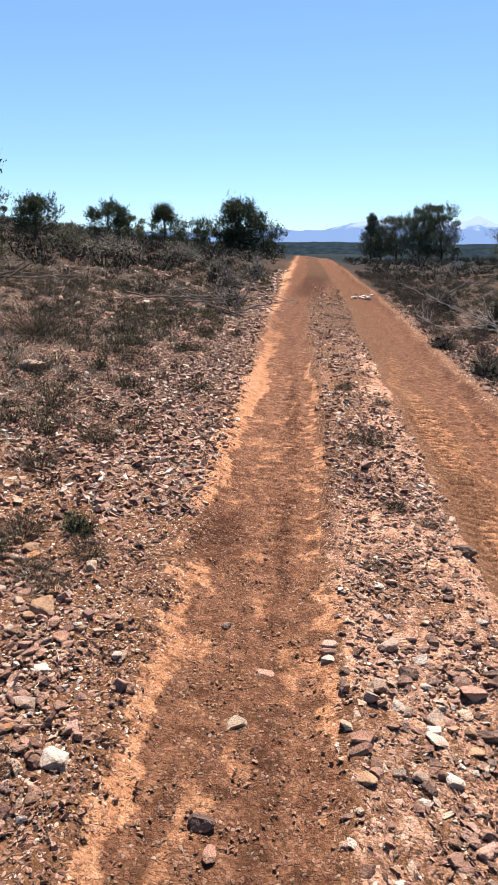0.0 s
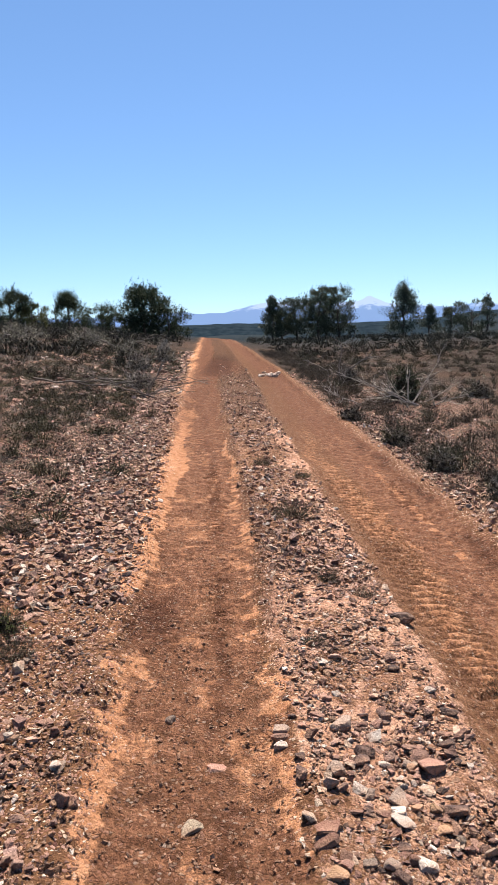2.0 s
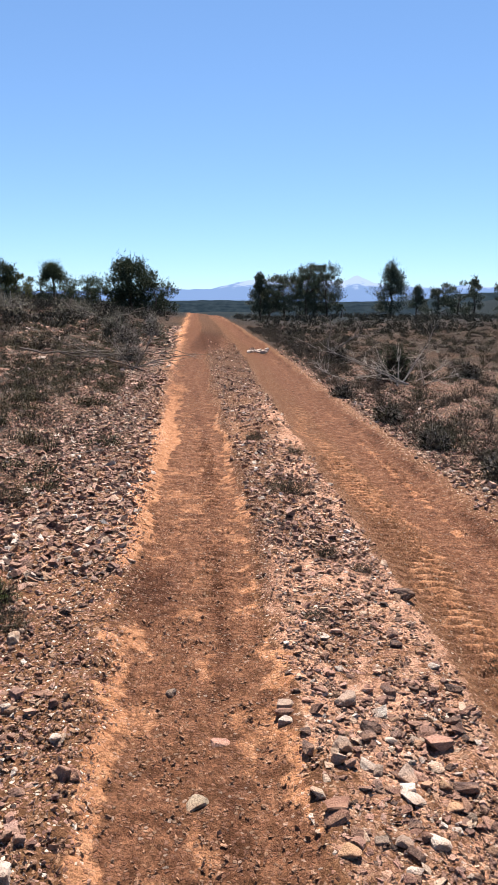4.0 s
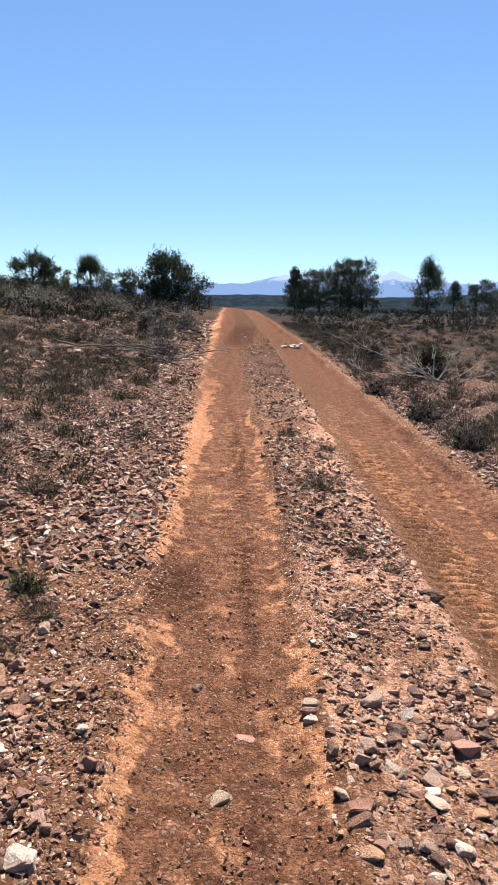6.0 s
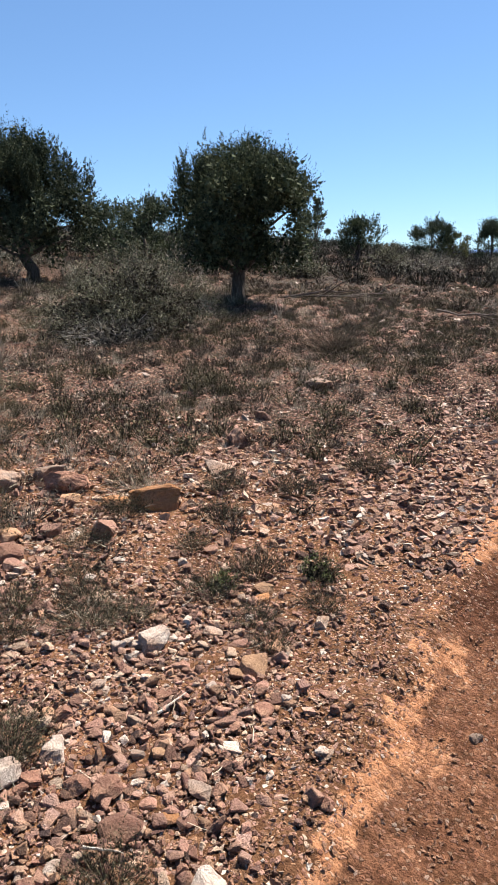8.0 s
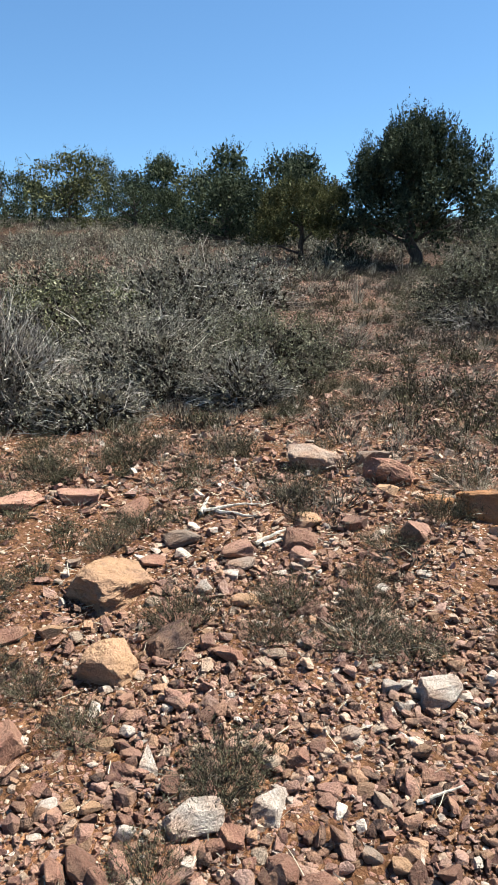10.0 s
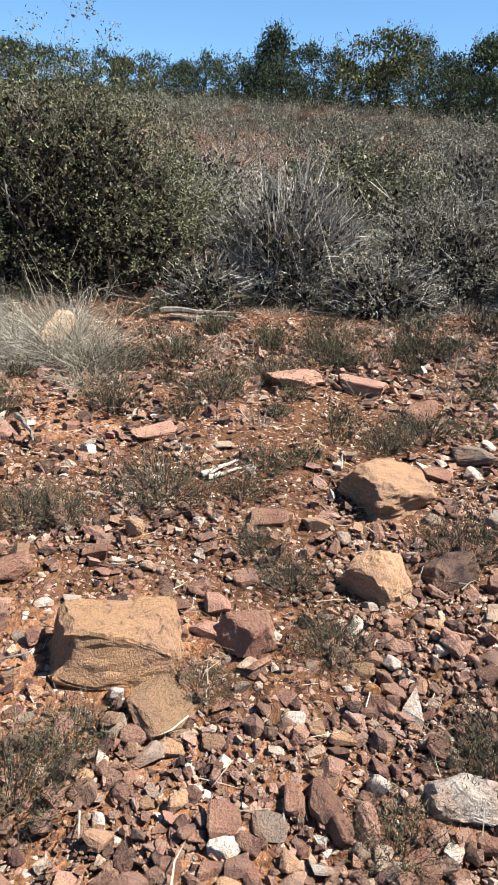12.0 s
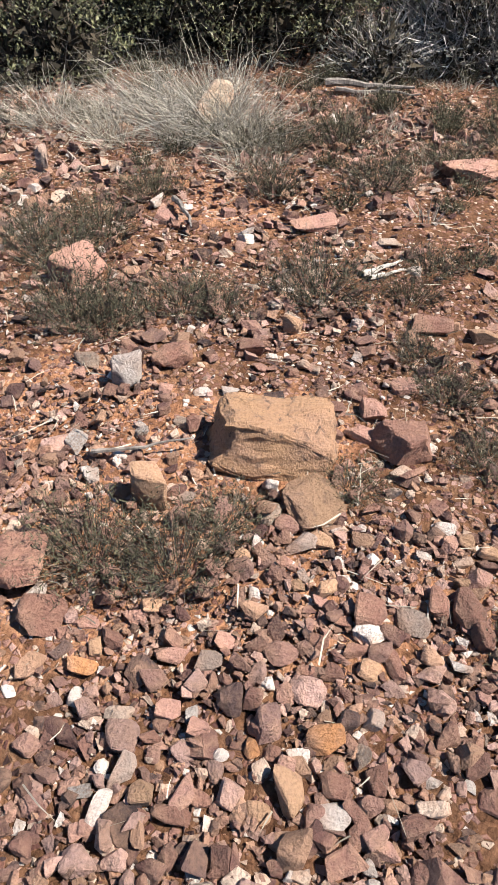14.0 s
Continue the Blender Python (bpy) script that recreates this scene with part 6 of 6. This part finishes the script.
# ---- trees ----
def tree(name, x, y, high, wide, crown_base, leaf_count, leaf_size, mat, label, seed, trunk=0.10, profile="round", clumps=70, lean=0.0, wisps=0.25, spires=0):
    """A tapered trunk, limbs to the clumps of the crown, and thousands of small sprays."""
    rng = np.random.default_rng(seed)
    top = thing(name, pose(x, y, float(ground(x, y)) - 0.05), label, "tree")
    size = min(wide, high) * rng.uniform(0.085, 0.165, clumps) * (1.0 if leaf_count > 20000 else 1.1 if name == "pine_tree" else 1.35)
    lo, hi = crown_base + 0.10 * wide, high - 0.13 * min(wide, high)
    u = rng.random(clumps) ** 0.85
    if profile == "cone":
        env = 1.0 * (1 - u) ** 0.7 * np.minimum(1, u * 5 + 0.6)
    elif profile == "peak":
        env = (1 - u ** 1.6) * np.minimum(1, u * 4 + 0.55) + 0.10
    elif profile == "flat":
        env = np.minimum(1, 0.5 + u * 1.1) * np.sqrt(np.maximum(0.05, 1 - (np.maximum(0, u - 0.6) / 0.45) ** 2))
    else:
        env = np.sqrt(np.maximum(0.10, 1 - (np.abs(u - 0.38) / 0.66) ** 2.4))
    a = rng.uniform(0, 6.283, clumps)
    lump = 0.70 + 0.45 * value_noise(a * 1.3 + seed, u * 3.0, seed)
    r = rng.random(clumps) ** 0.5 * env * lump * (wide / 2) * 1.0
    c = np.stack([np.cos(a) * r + lean * u * high, np.sin(a) * r, lo + u * (hi - lo)], 1)
    if spires:
        sa, sr = rng.uniform(0, 6.283, spires), np.sqrt(rng.random(spires)) * 0.88
        top_z = lo + (hi - lo) * (0.40 + 0.60 * np.sqrt(1 - sr ** 2) * (1 if profile == "round" else 1 - 0.35 * sr))
        c = np.concatenate([c, np.stack([np.cos(sa) * sr * wide * 0.46, np.sin(sa) * sr * wide * 0.46, top_z], 1)])
        size = np.append(size, wide * rng.uniform(0.055, 0.105, spires))
    spine = wander(rng, (0, 0, -0.1), (lean * high * 0.8, 0, crown_base + (high - crown_base) * 0.7), 9, 0.022 * high)
    s = Shape()
    tube(s, spine, np.linspace(trunk, trunk * 0.25, 9) * np.append([1.3], np.ones(8)), 9)
    stem = part("trunk", s, BARK, top)
    for k in range(0, clumps, max(1, clumps // 9)):
        l = Shape()
        j = min(7, max(2, int((c[k, 2] * 0.7) / max(0.1, spine[-1, 2]) * 8)))
        tube(l, wander(rng, spine[j], c[k], 6, 0.03), np.linspace(trunk * 0.38, trunk * 0.07, 6), 5)
        part("limb", l, BARK, stem)
    f = Shape()
    each = 20 if leaf_count > 20000 else 11
    pine = name == "pine_tree"
    n = leaf_count // each
    k = rng.integers(0, clumps + spires, n)
    stretch = np.where((rng.random(clumps + spires) < wisps)[:, None], np.array([[0.8, 0.8, 1.3]]), np.array([[1.15, 1.15, 0.6 if pine else 0.85]]))
    stretch[clumps:] = np.array([0.65, 0.65, 2.0])
    p = unit(rng.normal(size=(n, 3))) * (rng.random((n, 1)) ** 0.4)
    base = c[k] + p * size[k, None] * stretch[k] * 0.85
    axis_out = unit(base - np.array([0, 0, 0.25 * high]) - np.stack([lean * base[:, 2], 0 * base[:, 2], 0 * base[:, 2]], 1))
    heading = unit(p * 0.5 + axis_out * 0.6 + np.array([0, 0, 0.75]) + rng.normal(size=(n, 3)) * 0.25)
    near = leaf_count > 20000
    sprays(f, rng, base, heading, size[k] * rng.uniform(0.35, 0.85, n), each, leaf_size * (1.7 if near else 1.5), 0.32 if near else 0.30, 0.13 if not pine else 0.22, 1.7)
    fill = 170 if leaf_count > 20000 else 30 if pine else 60
    k = np.repeat(np.arange(clumps + spires), fill)
    p = unit(rng.normal(size=(len(k), 3))) * (rng.random((len(k), 1)) ** 0.5)
    leaves(f, rng, c[k] + p * size[k, None] * stretch[k] * 0.8, size[k] * rng.uniform(0.14, 0.26, len(k)) * (1.0 if near else 1.15), wide=0.7, simple=True)
    part("crown", f, mat, top)
    return top


tree("juniper_tree", -7.85, 12.75, 3.15, 3.3, 0.42, 86000, 0.030, JUNIPER, "dark green juniper tree with a low dense crown", 701, 0.15, "round", 105, 0.0, 0.6, 44)
tree("juniper_tree", -12.7, 11.7, 3.3, 3.5, 0.4, 74000, 0.033, JUNIPER, "green juniper tree with a ragged top", 702, 0.15, "peak", 92, 0.0, 0.6, 44)
tree("juniper_tree", -14.5, 9.9, 1.85, 2.7, 0.3, 24000, 0.042, JUNIPER_OLD, "low yellowish juniper tree", 703, 0.09, "round", 60, 0.0, 0.5, 22)
tree("pine_tree", -11.9, 24.4, 2.65, 1.1, 0.6, 2250, 0.082, PINE, "thin sparse young pine", 704, 0.05, "cone", 26)
tree("juniper_tree", -13.75, 32.4, 2.3, 2.1, 0.25, 9000, 0.07, JUNIPER, "dark rounded juniper tree", 705, 0.11, "round", 40)
tree("juniper_tree", -16.0, 50.4, 2.6, 3.8, -0.2, 16000, 0.08, JUNIPER, "dark rounded juniper tree near the crest", 706, 0.12, "round", 40)
tree("juniper_tree", -14.6, 50.8, 1.9, 2.6, -0.2, 9000, 0.08, JUNIPER_OLD, "small green juniper tree near the crest", 707, 0.10, "round", 26)
tree("juniper_tree", -13.0, 54.4, 3.0, 4.2, -0.2, 17000, 0.08, JUNIPER, "dark peaked juniper tree near the crest", 708, 0.12, "cone", 44)
tree("juniper_tree", -10.65, 55.9, 2.3, 3.4, -0.2, 12000, 0.08, JUNIPER, "low dark juniper tree near the crest", 709, 0.12, "round", 30)
tree("juniper_tree", -7.6, 57.4, 4.2, 4.2, 0.0, 19900, 0.095, JUNIPER, "large dark juniper tree at the crest", 710, 0.16, "round", 90)
tree("juniper_tree", -5.6, 57.1, 2.7, 3.8, -0.2, 15000, 0.08, JUNIPER, "low dark juniper beside a larger one", 711, 0.12, "round", 40)
PINE_LABEL = "tall dark pine tree on the flat"
tree("pine_tree", 3.67, 74.8, 4.8, 3.3, 0.2, 16000, 0.105, PINE, PINE_LABEL, 720, 0.12, "cone", 61)
tree("pine_tree", 6.4, 75.6, 4.8, 4.4, 0.2, 17000, 0.105, PINE, PINE_LABEL, 721, 0.13, "flat", 61)
tree("pine_tree", 8.6, 74.4, 5.8, 4.1, 0.3, 18000, 0.105, PINE, PINE_LABEL, 722, 0.14, "flat", 68)
tree("pine_tree", 10.6, 75.1, 5.9, 4.0, 0.3, 18000, 0.105, PINE, PINE_LABEL, 723, 0.14, "flat", 68)
tree("pine_tree", 9.7, 77.5, 3.6, 4.6, 0.0, 13000, 0.11, PINE, "low dense pine below taller ones", 727, 0.12, "round", 51)
tree("pine_tree", 5.0, 77.5, 3.4, 4.4, 0.0, 12000, 0.11, PINE, "low dense pine below taller ones", 728, 0.12, "round", 51)
tree("pine_tree", 17.5, 74.9, 5.8, 5.2, 0.2, 19500, 0.105, PINE, PINE_LABEL, 724, 0.15, "cone", 74)
tree("pine_tree", 20.7, 76.1, 3.5, 2.8, 0.3, 8000, 0.105, PINE, "young pine tree on the flat", 725, 0.10, "cone", 44)
tree("pine_tree", 12.3, 74.9, 1.45, 0.9, 0.3, 750, 0.136, PINE, "small stunted pine on the flat", 726, 0.06, "round", 10)
rng = np.random.default_rng(9)
for k in range(9):
    tree("pine_tree", 30 + k * 2.6, 92 + rng.uniform(-6, 10), rng.uniform(4.2, 6.0), rng.uniform(4, 6), 0.2, 6000, 0.16, PINE, "dark pine tree in the far wood", 730 + k, 0.14, "flat" if k % 2 else "cone", 24)
# the tree line up the slope
LINE = [(-21.6, 11.4, 2.1, 2.1, 0), (-28.0, 11.8, 1.6, 1.8, 0), (-17.8, 19.9, 1.9, 2.0, 0), (-23.1, 28.6, 2.4, 1.5, 2), (-15.2, 18.7, 2.0, 1.6, 0), (-19.6, 17.0, 1.7, 2.2, 0),
        (-42.5, -1.3, 1.9, 3.4, 0), (-45.5, 0.7, 1.6, 3.2, 0), (-44.5, 3.0, 2.2, 3.2, 0), (-40.3, 5.4, 3.3, 2.8, 0), (-42.0, 7.8, 2.8, 2.8, 0), (-45.6, 10.3, 2.4, 2.6, 1),
        (-35.4, 9.9, 3.4, 2.9, 1), (-42.7, 13.8, 3.5, 2.0, 2), (-38.4, 14.1, 2.7, 2.2, 0), (-35.0, 14.5, 3.3, 2.8, 0), (-30.6, 14.6, 2.4, 2.2, 1), (-27.5, 14.4, 3.3, 2.7, 0),
        (-20.4, 12.6, 2.6, 1.8, 0), (-22.0, 14.6, 2.8, 2.2, 0), (-43.0, -4.5, 2.0, 3.4, 0), (-42.0, -8.0, 2.2, 3.4, 0), (-40.0, -11.5, 2.2, 3.4, 0), (-38.0, -15.5, 2.4, 3.4, 0), (-38.5, 11.0, 2.2, 2.6, 0), (-44.0, 5.5, 2.4, 2.8, 0), (-37.0, 2.0, 1.7, 2.6, 0), (-36.5, 5.5, 1.9, 2.6, 0), (-33.0, 12.2, 1.9, 2.4, 0), (-25.0, 13.0, 2.0, 2.2, 0), (-24.5, 16.2, 2.2, 2.4, 0), (-38.0, -2.0, 1.6, 2.8, 1), (-37.0, -6.0, 1.8, 2.8, 0)]
for k, (x, y, high, wide, kind) in enumerate(LINE):
    tree("pine_tree" if kind == 2 else "juniper_tree", x, y, high * 1.1, wide * 1.6, -0.40, 6500, 0.066, (JUNIPER, JUNIPER_OLD, PINE)[kind],
         ("dark green juniper in the tree line", "yellowish juniper in the tree line", "taller pine behind the junipers")[kind], 760 + k, 0.10, ("round", "peak")[k % 2], 60, 0.0, 0.2)
